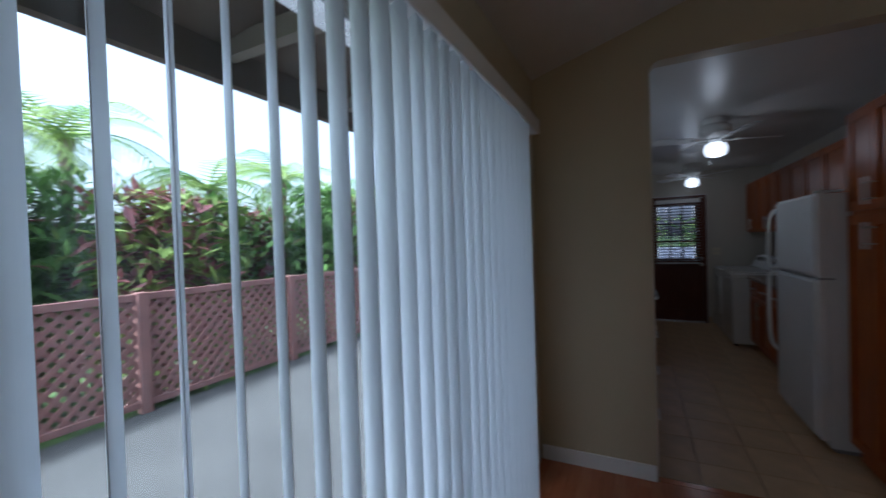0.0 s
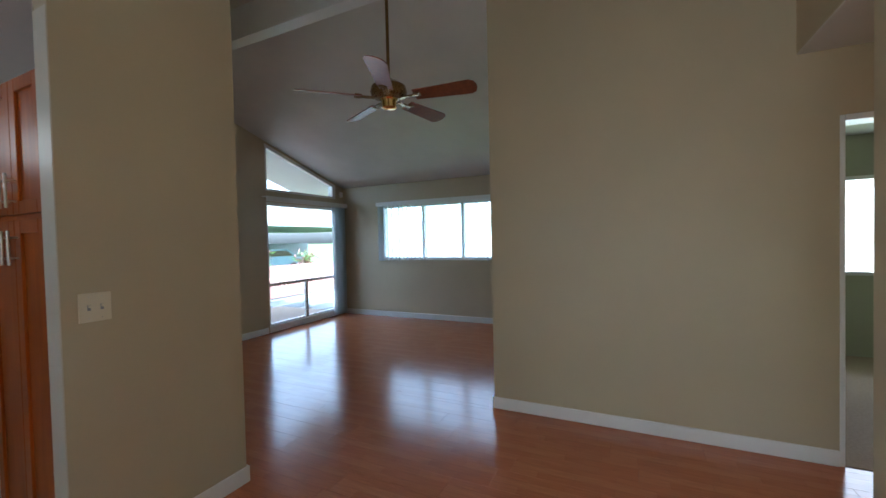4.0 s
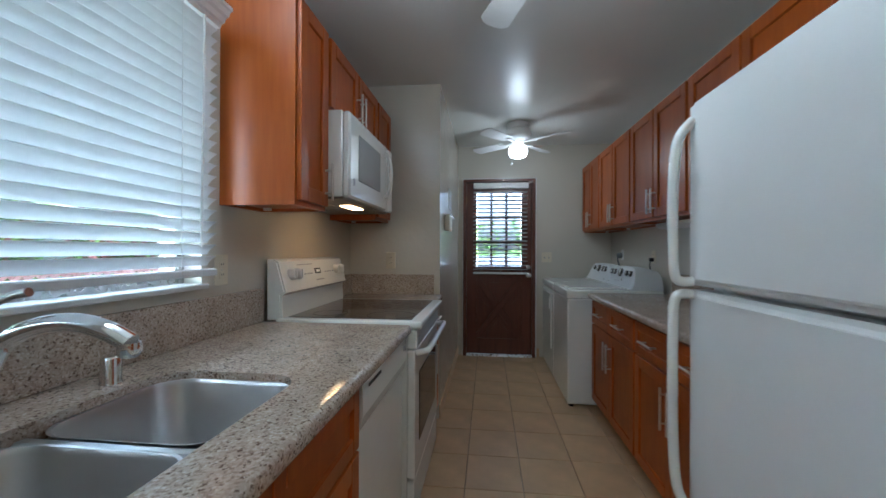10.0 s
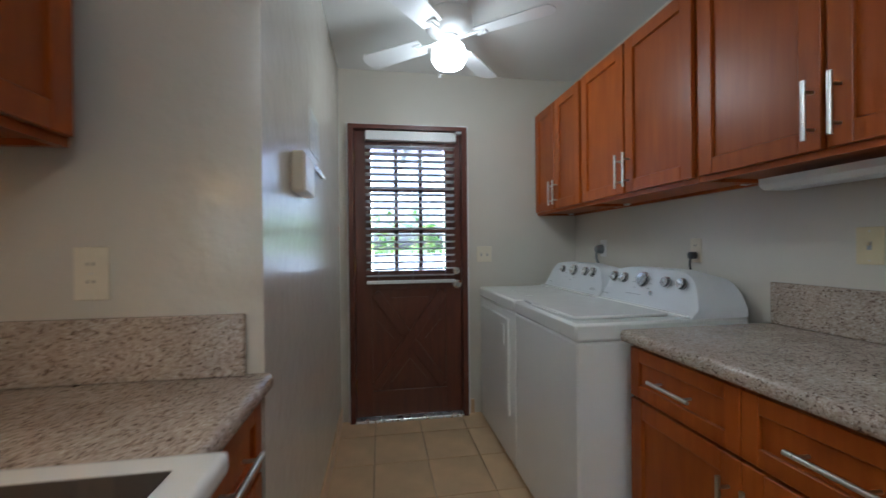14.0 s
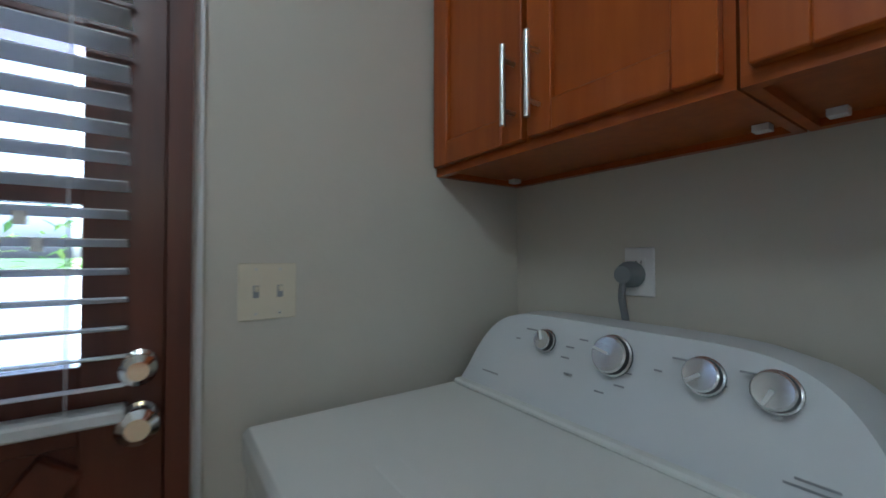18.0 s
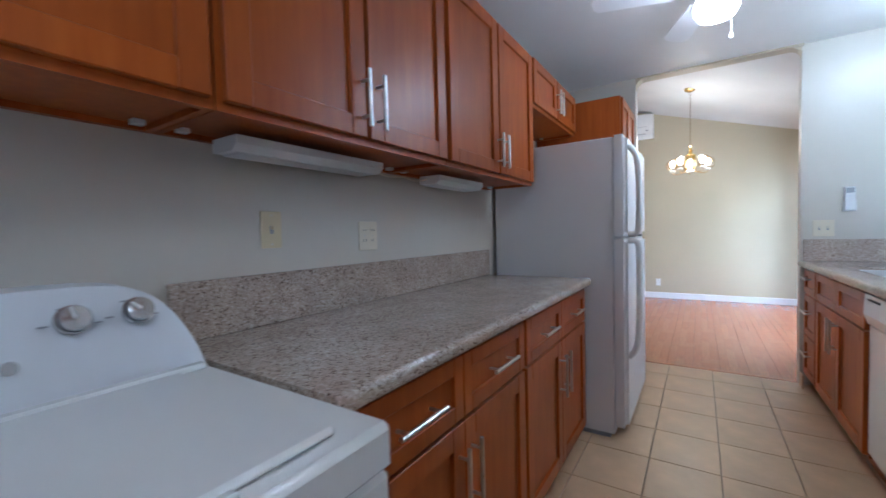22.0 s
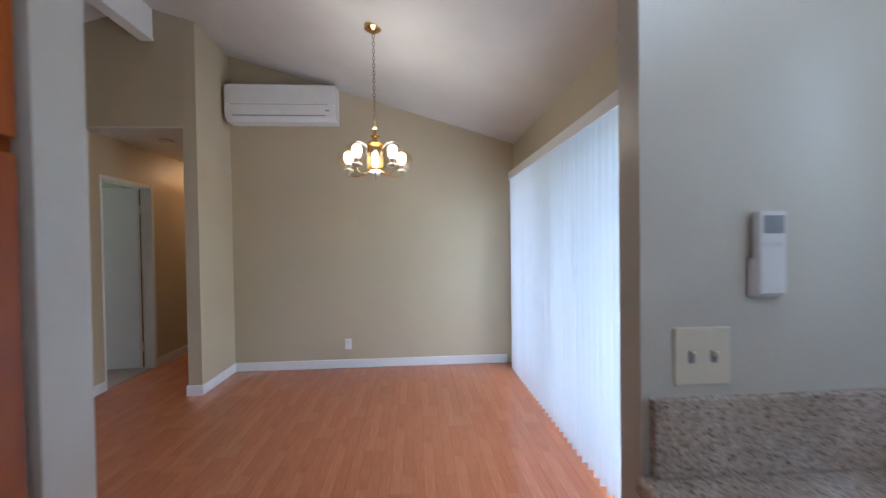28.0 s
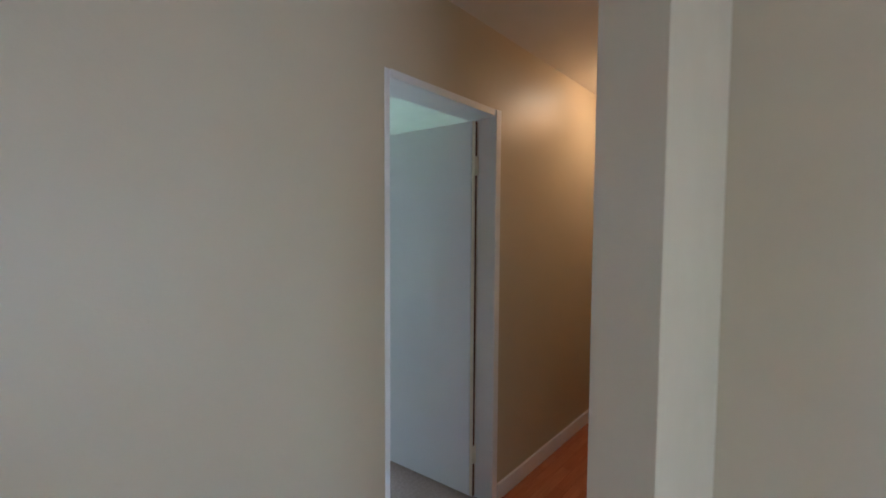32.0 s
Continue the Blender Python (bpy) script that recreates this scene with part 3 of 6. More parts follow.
def shaker(name, x, y0, y1, z0, z1, parent, out=-1, rail=0.058, t=0.02):
    """Shaker door or drawer front in the plane x: a recessed panel with two stiles and two rails."""
    g = 0.0015
    y0, y1, z0, z1 = y0 + g, y1 - g, z0 + g, z1 - g
    rail = min(rail, (z1 - z0) * 0.3, (y1 - y0) * 0.3)
    a, b = (x - t, x) if out < 0 else (x, x + t)
    c, d = (x - t * 0.42, x) if out < 0 else (x, x + t * 0.42)
    ob = part(name, boxes((c, d, y0 + rail - 0.002, y1 - rail + 0.002, z0 + rail - 0.002, z1 - rail + 0.002)), M["cab"], parent)
    for p, q in ((y0, y0 + rail), (y1 - rail, y1)):
        part("stile", boxes((a, b, p, q, z0, z1), bevel=0.0022), M["cab"], ob)
    for p, q in ((z0, z0 + rail), (z1 - rail, z1)):
        part("rail", boxes((a, b, y0 + rail, y1 - rail, p, q), bevel=0.0022), M["cab"], ob)
    return ob


def upper(y0, y1, z0, z1, xf, xw, doors, group, handles="mid"):
    """Wall cabinet from the wall xw to its face xf."""
    out = -1 if xf < xw else 1
    ob = thing("wall_cabinet", ((xf + xw) / 2, (y0 + y1) / 2, z0), "reddish maple wall cabinet with shaker doors", "cabinet", group)
    lo, hi = min(xf, xw), max(xf, xw)
    part("body", boxes((lo, hi, y0, y1, z0 + 0.014, z1)), M["cab"], ob)
    for x0, x1, p, q in ((lo, lo + 0.02, y0, y1), (hi - 0.02, hi, y0, y1), (lo + 0.02, hi - 0.02, y0, y0 + 0.016), (lo + 0.02, hi - 0.02, y1 - 0.016, y1)):
        part("bottom_rail", boxes((x0, x1, p, q, z0, z0 + 0.014)), M["cab"], ob)
    w = (y1 - y0) / doors
    for i in range(doors):
        d = shaker("door", xf, y0 + i * w + 0.012, y0 + (i + 1) * w - 0.012 if i == doors - 1 else y0 + (i + 1) * w, z0 + 0.018, z1 - 0.01, ob, out)
        if handles == "mid" and doors == 2:
            hy = y0 + w - 0.032 if i == 0 else y0 + w + 0.032
        else:
            hy = y1 - 0.045 if handles == "hi" else y0 + 0.045
        if handles:
            hl = min(0.16, (z1 - z0) * 0.55)
            handle_v(xf + out * 0.02, hy, z0 + 0.045, z0 + 0.045 + hl, d, out)
    for y in (y0 + 0.045, y1 - 0.045):
        part("bracket", boxes((xw + out * 0.07, xw + out * 0.045, y - 0.012, y + 0.012, z0 + 0.002, z0 + 0.0135)) if out > 0 else boxes((xw - 0.07, xw - 0.045, y - 0.012, y + 0.012, z0 + 0.002, z0 + 0.0135)), M["wplastic"], ob, "small white mounting bracket")
    return ob


G1 = "cabinets over the washer and counter"
for y0, y1 in ((7.567, 8.247), (6.716, 7.563), (5.842, 6.712), (4.902, 5.838)):
    upper(y0, y1, 1.445, 2.195, 1.703, 2.006, 2, G1)
upper(3.95, 4.898, 1.915, 2.205, 1.703, 2.006, 2, G1)

# tall pantry
pan = thing("pantry_cabinet", (1.68, 3.64, 0), "tall reddish maple pantry cabinet beside the refrigerator", "cabinet")
part("body", boxes((1.367, 2.006, 3.336, 3.945, 0.1, 2.165), (1.40, 2.006, 3.336, 3.945, 0.0, 0.1)), M["cab"], pan)
for i, (a, b) in enumerate(((3.345, 3.64), (3.64, 3.94))):
    for z0, z1, hz in ((0.11, 1.535, 1.335), (1.558, 2.155, 1.587)):
        d = shaker("door", 1.367, a, b, z0, z1, pan, -1)
        handle_v(1.347, 3.64 + (-0.034 if i == 0 else 0.034), hz, hz + 0.152, d, -1)

# base cabinets, fridge side
G2 = "base cabinets under the washer-side counter"
for y0, y1 in ((5.815, 6.70), (4.93, 5.811)):
    ob = thing("base_cabinet", (1.7, (y0 + y1) / 2, 0), "reddish maple base cabinet with two drawers over two doors", "cabinet", G2)
    part("body", boxes((1.42, 2.006, y0, y1, 0.1, 0.872), (1.48, 2.006, y0, y1, 0.0, 0.1)), M["cab"], ob)
    mid = (y0 + y1) / 2
    for i, (a, b) in enumerate(((y0 + 0.008, mid), (mid, y1 - 0.008))):
        d = shaker("drawer", 1.42, a, b, 0.69, 0.862, ob, -1, 0.045)
        handle_h(1.40, (a + b) / 2 - 0.085, (a + b) / 2 + 0.085, 0.776, d)
        d = shaker("door", 1.42, a, b, 0.108, 0.683, ob, -1)
        handle_v(1.40, mid + (-0.034 if i == 0 else 0.034), 0.44, 0.63, d)


def counter_top(name, x0, x1, y0, y1, label, round_x):
    """Granite slab with a rounded front edge on the side round_x."""
    ob = thing(name, ((x0 + x1) / 2, (y0 + y1) / 2, 0.872), label, "countertop")
    bm = bmesh.new()
    box(bm, x0, x1, y0, y1, 0.872, 0.915)
    front = [e for e in bm.edges if all(abs(v.co.x - round_x) < 1e-5 for v in e.verts) and abs(e.verts[0].co.z - e.verts[1].co.z) < 1e-5]
    bmesh.ops.bevel(bm, geom=front, offset=0.016, segments=4, affect="EDGES", profile=0.5)
    return ob, bm


ob, bm = counter_top("countertop", 1.375, 2.006, 4.90, 6.71, "speckled granite countertop between washer and refrigerator", 1.375)
part("slab", bm, M["granite"], ob, "", True)
part("backsplash", boxes((1.986, 2.006, 4.90, 6.70, 0.916, 1.072), bevel=0.002), M["granite"], ob)

# sink side
ob, bm = counter_top("countertop", -0.429, 0.27, 3.304, 5.235, "speckled granite countertop with an undermounted sink", 0.27)
slab = part("slab", bm, M["granite"], ob, "", True)


def rounded_rect(x0, x1, y0, y1, radii, n=6):
    """Outline with its own radius at each corner: (x0,y0), (x1,y0), (x1,y1), (x0,y1)."""
    pts = []
    for (cx, cy, a0), r in zip(((x0, y0, 180), (x1, y0, 270), (x1, y1, 0), (x0, y1, 90)), radii):
        ox, oy = cx + (r if cx == x0 else -r), cy + (r if cy == y0 else -r)
        for k in range(n + 1):
            a = radians(a0 + 90 * k / n)
            pts.append((ox + r * math.cos(a), oy + r * math.sin(a)))
    return pts


BOWLS = [(-0.252, 0.122, 3.79, 4.152), (-0.252, 0.122, 4.178, 4.515)]
cut_bm = bmesh.new()
for b in ((-0.256, 0.126, 3.786, 4.519),):
    prism(cut_bm, rounded_rect(*b, (0.07, 0.07, 0.09, 0.09)), "z", 0.85, 0.94)
cutter = new("cutter", to_mesh("cutter", cut_bm, M["granite"], Vector((0, 0, 0))))
cut = slab.modifiers.new("cut", "BOOLEAN")
cut.object, cut.operation, cut.solver = cutter, "DIFFERENCE", "EXACT"
cutter.matrix_world = Matrix.Identity(4)
bpy.context.view_layer.update()
done = bpy.data.meshes.new_from_object(slab.evaluated_get(bpy.context.evaluated_depsgraph_get()))
slab.modifiers.clear()
slab.data = done
bpy.data.objects.remove(cutter)
part("backsplash", boxes((-0.429, -0.41, 3.325, 5.235, 0.916, 1.066), bevel=0.002), M["granite"], ob)
part("backsplash", boxes((-0.429, 0.243, 3.304, 3.324, 0.916, 1.07), bevel=0.002), M["granite"], ob)

sink = thing("kitchen_sink", (-0.05, 4.17, 0.70), "double-bowl stainless steel sink set under the granite", "sink")
for b in BOWLS:
    bm = bmesh.new()
    ring = None
    for inset, z in ((-0.002, 0.896), (0.003, 0.895), (0.008, 0.885), (0.014, 0.75), (0.03, 0.715), (0.06, 0.705)):
        pts = rounded_rect(b[0] + inset, b[1] - inset, b[2] + inset, b[3] - inset, [0.07] * 4)
        nxt = [bm.verts.new((x, y, z)) for x, y in pts]
        if ring:
            for i in range(len(nxt)):
                bm.faces.new((ring[i], ring[(i + 1) % len(nxt)], nxt[(i + 1) % len(nxt)], nxt[i]))
        ring = nxt
    bm.faces.new(ring)
    bmesh.ops.recalc_face_normals(bm, faces=bm.faces)
    bowl = part("bowl", bm, M["sinksteel"], sink, "", True)
    part("drain", lathe(bmesh.new(), ((b[0] + b[1]) / 2 - 0.05, (b[2] + b[3]) / 2, 0.706), [(0.045, 0), (0.043, 0.004), (0.03, 0.002)]), M["chrome"], sink, "round chrome drain", True)
part("rim", boxes((-0.253, 0.123, 4.150, 4.180, 0.86, 0.893), bevel=0.006), M["sinksteel"], sink)

fau = thing("kitchen_faucet", (-0.305, 4.15, 0.915), "chrome pull-out kitchen faucet with a side lever", "faucet")
part("body", lathe(bmesh.new(), (-0.325, 4.14, 0.915), [(0.031, 0), (0.031, 0.01), (0.027, 0.016), (0.024, 0.13), (0.027, 0.145), (0.025, 0.17), (0.014, 0.182)]), M["chrome"], fau, "", True)
part("spout", tube(bmesh.new(), arc([(-0.305, 4.142, 0.925), (-0.296, 4.144, 1.0), (-0.262, 4.148, 1.07), (-0.20, 4.153, 1.103), (-0.13, 4.158, 1.112), (-0.07, 4.163, 1.098), (-0.028, 4.167, 1.076)]), 0.0175, 14, None), M["chrome"], fau, "", True)
part("nozzle", lathe(bmesh.new(), (-0.03, 4.167, 1.052), [(0.014, 0), (0.0195, 0.008), (0.0185, 0.026)]), M["chrome"], fau, "", True)
part("lever", tube(bmesh.new(), arc([(-0.325, 4.14, 1.08), (-0.312, 4.14, 1.115), (-0.275, 4.143, 1.145), (-0.235, 4.146, 1.16), (-0.208, 4.148, 1.166)]), 0.0085, 10), M["chrome"], fau, "", True)
cap = thing("air_gap_cap", (-0.315, 4.405, 0.915), "small chrome air gap cap on the counter", "sink fitting")
part("cap", lathe(bmesh.new(), (-0.315, 4.405, 0.915), [(0.024, 0), (0.022, 0.006), (0.022, 0.06), (0.018, 0.066)]), M["chrome"], cap, "", True)
sp = thing("soap_dispenser", (-0.30, 3.95, 0.915), "chrome soap dispenser behind the sink", "sink fitting")
part("collar", lathe(bmesh.new(), (-0.30, 3.95, 0.915), [(0.022, 0), (0.02, 0.01), (0.012, 0.014), (0.011, 0.05), (0.018, 0.055), (0.018, 0.066)]), M["chrome"], sp, "", True)
part("nozzle", tube(bmesh.new(), [(-0.30, 3.95, 0.972), (-0.25, 3.955, 0.985), (-0.215, 3.957, 0.972)], 0.007), M["chrome"], sp, "", True)

G3 = "base cabinets on the sink side"
ob = thing("drawer_cabinet", (-0.1, 3.55, 0), "reddish maple cabinet with three stacked drawers", "cabinet", G3)
part("body", boxes((-0.428, 0.225, 3.304, 3.70, 0.1, 0.871), (-0.428, 0.17, 3.304, 3.70, 0, 0.1)), M["cab"], ob)
for z0, z1 in ((0.69, 0.862), (0.40, 0.683), (0.108, 0.393)):
    d = shaker("drawer", 0.225, 3.36, 3.69, z0, z1, ob, 1, 0.045)
    handle_h(0.245, 3.44, 3.61, (z0 + z1) / 2 + 0.03, d, 1)
ob = thing("sink_cabinet", (-0.1, 4.15, 0), "reddish maple sink cabinet with false fronts and two doors", "cabinet", G3)
part("body", boxes((-0.428, 0.225, 3.703, 4.615, 0.1, 0.69), (0.165, 0.225, 3.703, 4.615, 0.69, 0.871), (-0.428, 0.17, 3.703, 4.615, 0, 0.1)), M["cab"], ob)
for i, (a, b) in enumerate(((3.71, 4.158), (4.158, 4.608))):
    shaker("false_front", 0.225, a, b, 0.69, 0.862, ob, 1, 0.045)
    d = shaker("door", 0.225, a, b, 0.108, 0.683, ob, 1)
    handle_v(0.245, 4.158 + (-0.034 if i == 0 else 0.034), 0.46, 0.65, d, 1)

dw = thing("dishwasher", (0, 4.92, 0), "white dishwasher under the granite counter", "dishwasher")
part("body", boxes((-0.42, 0.2, 4.62, 5.228, 0.08, 0.868), (-0.42, 0.15, 4.62, 5.228, 0.0, 0.08)), M["appl"], dw)
part("door", boxes((0.2, 0.232, 4.622, 5.226, 0.13, 0.72), bevel=0.006), M["appl"], dw)
cp = bmesh.new()
prism(cp, [(0.2, 0.725), (0.238, 0.725), (0.252, 0.77), (0.248, 0.862), (0.2, 0.866)], "y", 4.622, 5.226)
cp = part("control_panel", cp, M["appl"], dw)
part("vent", boxes(*[(0.2485, 0.2525, 4.68 + 0.0125 * i, 4.686 + 0.0125 * i, 0.837, 0.846) for i in range(11)]), M["black"], cp, "row of dark vent slots")
part("dial", lathe(bmesh.new(), (0.25, 5.17, 0.83), [(0.012, 0), (0.011, 0.008)], 14, "x"), M["grey"], cp)

# stove
st = thing("electric_range", (-0.05, 5.635, 0), "white freestanding electric range with a black glass cooktop", "stove")
part("body", boxes((-0.40, 0.25, 5.242, 6.022, 0.03, 0.895), (-0.38, 0.2, 5.26, 6.0, 0, 0.03)), M["appl"], st)
top = bmesh.new()
box(top, -0.36, 0.315, 5.240, 6.024, 0.893, 0.928, 0.012, 3)
top = part("cooktop", top, M["appl"], st, "white enamel cooktop frame", True)
part("glass", boxes((-0.32, 0.262, 5.285, 5.972, 0.9275, 0.9305), bevel=0.001), M["glassblk"], top, "black ceramic glass")
for cx, cy, r in ((0.14, 5.398, 0.115), (0.115, 5.72, 0.142), (0.115, 5.715, 0.10), (-0.17, 5.42, 0.082), (-0.16, 5.82, 0.085)):
    bm = bmesh.new()
    vi = [bm.verts.new((cx + (r - 0.004) * math.cos(a), cy + (r - 0.004) * math.sin(a), 0.9313)) for a in np.linspace(0, 6.2832, 41)[:-1]]
    vo = [bm.verts.new((cx + r * math.cos(a), cy + r * math.sin(a), 0.9313)) for a in np.linspace(0, 6.2832, 41)[:-1]]
    for i in range(40):
        bm.faces.new((vi[i], vo[i], vo[(i + 1) % 40], vi[(i + 1) % 40]))
    part("burner_ring", bm, M["ring"], top, "thin grey burner ring")
cons = bmesh.new()
prism(cons, [(-0.405, 0.92), (-0.33, 0.92), (-0.335, 1.03), (-0.312, 1.045), (-0.318, 1.06), (-0.352, 1.185), (-0.372, 1.197), (-0.405, 1.197)], "y", 5.242, 6.022)
bmesh.ops.bevel(cons, geom=[e for e in cons.edges if abs(e.verts[0].co.y - e.verts[1].co.y) < 1e-5], offset=0.008, segments=2, affect="EDGES")
cons = part("console", cons, M["appl"], st, "", True)


def console_x(z):
    return -0.318 - (z - 1.06) * 0.272


for y in (5.33, 5.395, 5.885, 5.95):
    bm = bmesh.new()
    cx = console_x(1.125)
    lathe(bm, (cx, y, 1.125), [(0.027, -0.004), (0.027, 0.012), (0.022, 0.026), (0.02, 0.028)], 18, "x")
    box(bm, cx + 0.02, cx + 0.034, y - 0.004, y + 0.004, 1.103, 1.147, 0.002)
    part("knob", bm, M["wplastic"], cons, "white oven knob", True)
tilt = Matrix.Translation((console_x(1.12), 5.635, 1.12)) @ Matrix.Rotation(-0.265, 4, "Y")


def on_console(name, y0, y1, z0, z1, material, thick=0.002):
    bm = boxes((0.0005, thick, y0, y1, z0, z1))
    bm.transform(tilt)
    return part(name, bm, material, cons)


on_console("display", -0.035, 0.035, -0.008, 0.022, M["black"], 0.0025)
on_console("clock", -0.02, 0.022, 0.0, 0.014, M["lcd"], 0.0032)
for i in range(4):
    on_console("key", -0.20 + 0.035 * i, -0.175 + 0.035 * i, -0.006, 0.0, M["grey"], 0.0015)
    on_console("key", 0.09 + 0.035 * i, 0.115 + 0.035 * i, -0.006, 0.0, M["grey"], 0.0015)
on_console("label_bar", -0.04, 0.06, -0.045, -0.039, M["grey"], 0.0015)
on_console("label_bar", -0.22, -0.05, 0.045, 0.049, M["grey"], 0.0015)
od = part("oven_door", boxes((0.25, 0.285, 5.245, 6.019, 0.235, 0.80), bevel=0.006), M["appl"], st)
part("window", boxes((0.284, 0.2885, 5.35, 5.91, 0.36, 0.68), bevel=0.002), M["glassblk"], od, "dark oven window")
hb = tube(bmesh.new(), arc([(0.285, 5.27, 0.785), (0.325, 5.285, 0.792), (0.338, 5.34, 0.795), (0.34, 5.63, 0.796), (0.338, 5.92, 0.795), (0.325, 5.98, 0.792), (0.285, 5.995, 0.785)]), 0.014, 10)
part("handle", hb, M["appl"], od, "white bow handle", True)
vent = part("vent_trim", boxes((0.25, 0.292, 5.245, 6.019, 0.807, 0.888), bevel=0.005), M["appl"], st)
for i in range(4):
    part("slot", boxes((0.2915, 0.2935, 5.30, 5.96, 0.82 + 0.015 * i, 0.8265 + 0.015 * i)), M["grey"], vent)
part("storage_drawer", boxes((0.25, 0.282, 5.245, 6.019, 0.05, 0.225), bevel=0.008), M["appl"], st)

# nook counter
ob, bm = counter_top("countertop", -0.429, 0.27, 6.03, 6.429, "speckled granite countertop beyond the range", 0.27)
part("slab", bm, M["granite"], ob, "", True)
part("backsplash", boxes((-0.41, 0.21, 6.41, 6.429, 0.916, 1.062), (-0.429, -0.41, 6.03, 6.429, 0.916, 1.062), bevel=0.002), M["granite"], ob)
ob = thing("base_cabinet", (-0.1, 6.23, 0), "narrow reddish maple base cabinet beside the range", "cabinet", G3)
part("body", boxes((-0.428, 0.225, 6.03, 6.429, 0.1, 0.871), (-0.428, 0.17, 6.03, 6.429, 0, 0.1)), M["cab"], ob)
d = shaker("drawer", 0.225, 6.04, 6.42, 0.69, 0.862, ob, 1, 0.045)
handle_h(0.245, 6.14, 6.31, 0.776, d, 1)
d = shaker("door", 0.225, 6.04, 6.42, 0.108, 0.683, ob, 1)
handle_v(0.245, 6.085, 0.44, 0.63, d, 1)

# sink-side wall cabinets and microwave
G4 = "wall cabinets round the microwave"
upper(4.955, 5.238, 1.413, 2.215, -0.125, -0.43, 1, G4, "hi")
upper(5.242, 6.03, 1.875, 2.215, -0.125, -0.43, 2, G4)
upper(6.034, 6.375, 1.437, 2.215, -0.125, -0.43, 1, G4, None)
mw = thing("microwave", (-0.22, 5.636, 1.45), "white over-the-range microwave with its lamp lit", "microwave")
part("body", boxes((-0.429, -0.05, 5.244, 6.03, 1.482, 1.872), bevel=0.003), M["appl"], mw)
part("underside", boxes((-0.42, -0.045, 5.25, 6.02, 1.472, 1.484)), M["hood"], mw, "steel underside with filters, shade put into its colour")
for y0 in (5.30, 5.72):
    part("filter", boxes((-0.37, -0.2, y0, y0 + 0.26, 1.469, 1.4735)), M["hood"], mw, "metal filter in the same shade-darkened steel")
part("lamp_lens", boxes((-0.163, -0.105, 5.515, 5.725, 1.4685, 1.4735)), M["hoodlamp"], mw, "lit yellow hood lamp")
mf = part("door", boxes((-0.05, -0.012, 5.244, 5.88, 1.478, 1.868), bevel=0.010), M["appl"], mw, "", True)
part("window", boxes((-0.013, -0.0095, 5.36, 5.74, 1.57, 1.79), bevel=0.002), paint("grey_microwave_glass", (0.30, 0.31, 0.32), 0.05, var=0.04, scale=4), mf, "pale grey microwave window")
part("control_panel", boxes((-0.05, -0.012, 5.883, 6.032, 1.478, 1.868), bevel=0.010), M["appl"], mw, "", True)
part("handle", tube(bmesh.new(), arc([(-0.022, 5.83, 1.55), (0.016, 5.835, 1.575), (0.028, 5.84, 1.68), (0.016, 5.835, 1.785), (-0.022, 5.83, 1.815)]), 0.011, 10), M["appl"], mf, "white bow handle", True)
part("badge", boxes((-0.0125, -0.0105, 5.29, 5.31, 1.54, 1.57)), M["grey"], mf)

# refrigerator
fr = thing("refrigerator", (1.62, 4.40, 0), "white top-freezer refrigerator with pebbled doors", "refrigerator")
part("body", boxes((1.275, 1.985, 3.998, 4.808, 0.025, 1.685), bevel=0.004), M["fridge"], fr)
part("grille", boxes((1.30, 1.95, 4.005, 4.80, 0.0, 0.06)), M["grey"], fr, "grey toe grille")
for nm, z0, z1 in (("freezer_door", 1.140, 1.692), ("fridge_door", 0.075, 1.126)):
    bm = bmesh.new()
    box(bm, 1.203, 1.266, 3.99, 4.815, z0, z1)
    bmesh.ops.bevel(bm, geom=[e for e in bm.edges if all(abs(v.co.x - 1.203) < 1e-5 for v in e.verts)], offset=0.02, segments=3, affect="EDGES")
    d = part(nm, bm, M["fridge"], fr, "", True)
    part("gasket", boxes((1.266, 1.275, 4.005, 4.80, z0 + 0.01, z1 - 0.01)), M["panelgrey"], d)
    if z0 > 1:
        pts = [(1.203, 4.78, 1.152), (1.158, 4.785, 1.162), (1.150, 4.785, 1.26), (1.150, 4.785, 1.43), (1.163, 4.785, 1.57), (1.203, 4.78, 1.63)]
    else:
        pts = [(1.203, 4.78, 1.114), (1.158, 4.785, 1.104), (1.150, 4.785, 1.0), (1.150, 4.785, 0.72), (1.163, 4.785, 0.54), (1.203, 4.78, 0.47)]
    part("handle", tube(bmesh.new(), arc(pts), 0.015, 10), M["appl"], d, "white curved handle", True)
part("hinge_cover", boxes((1.215, 1.35, 4.002, 4.05, 1.692, 1.707), bevel=0.006), M["appl"], fr, "white hinge cover")
part("hinge", boxes((1.22, 1.30, 3.984, 4.02, 1.127, 1.139)), M["grey"], fr, "grey middle hinge")
part("badge", boxes((1.2015, 1.2028, 4.14, 4.18, 1.56, 1.57)), M["panelgrey"], fr)


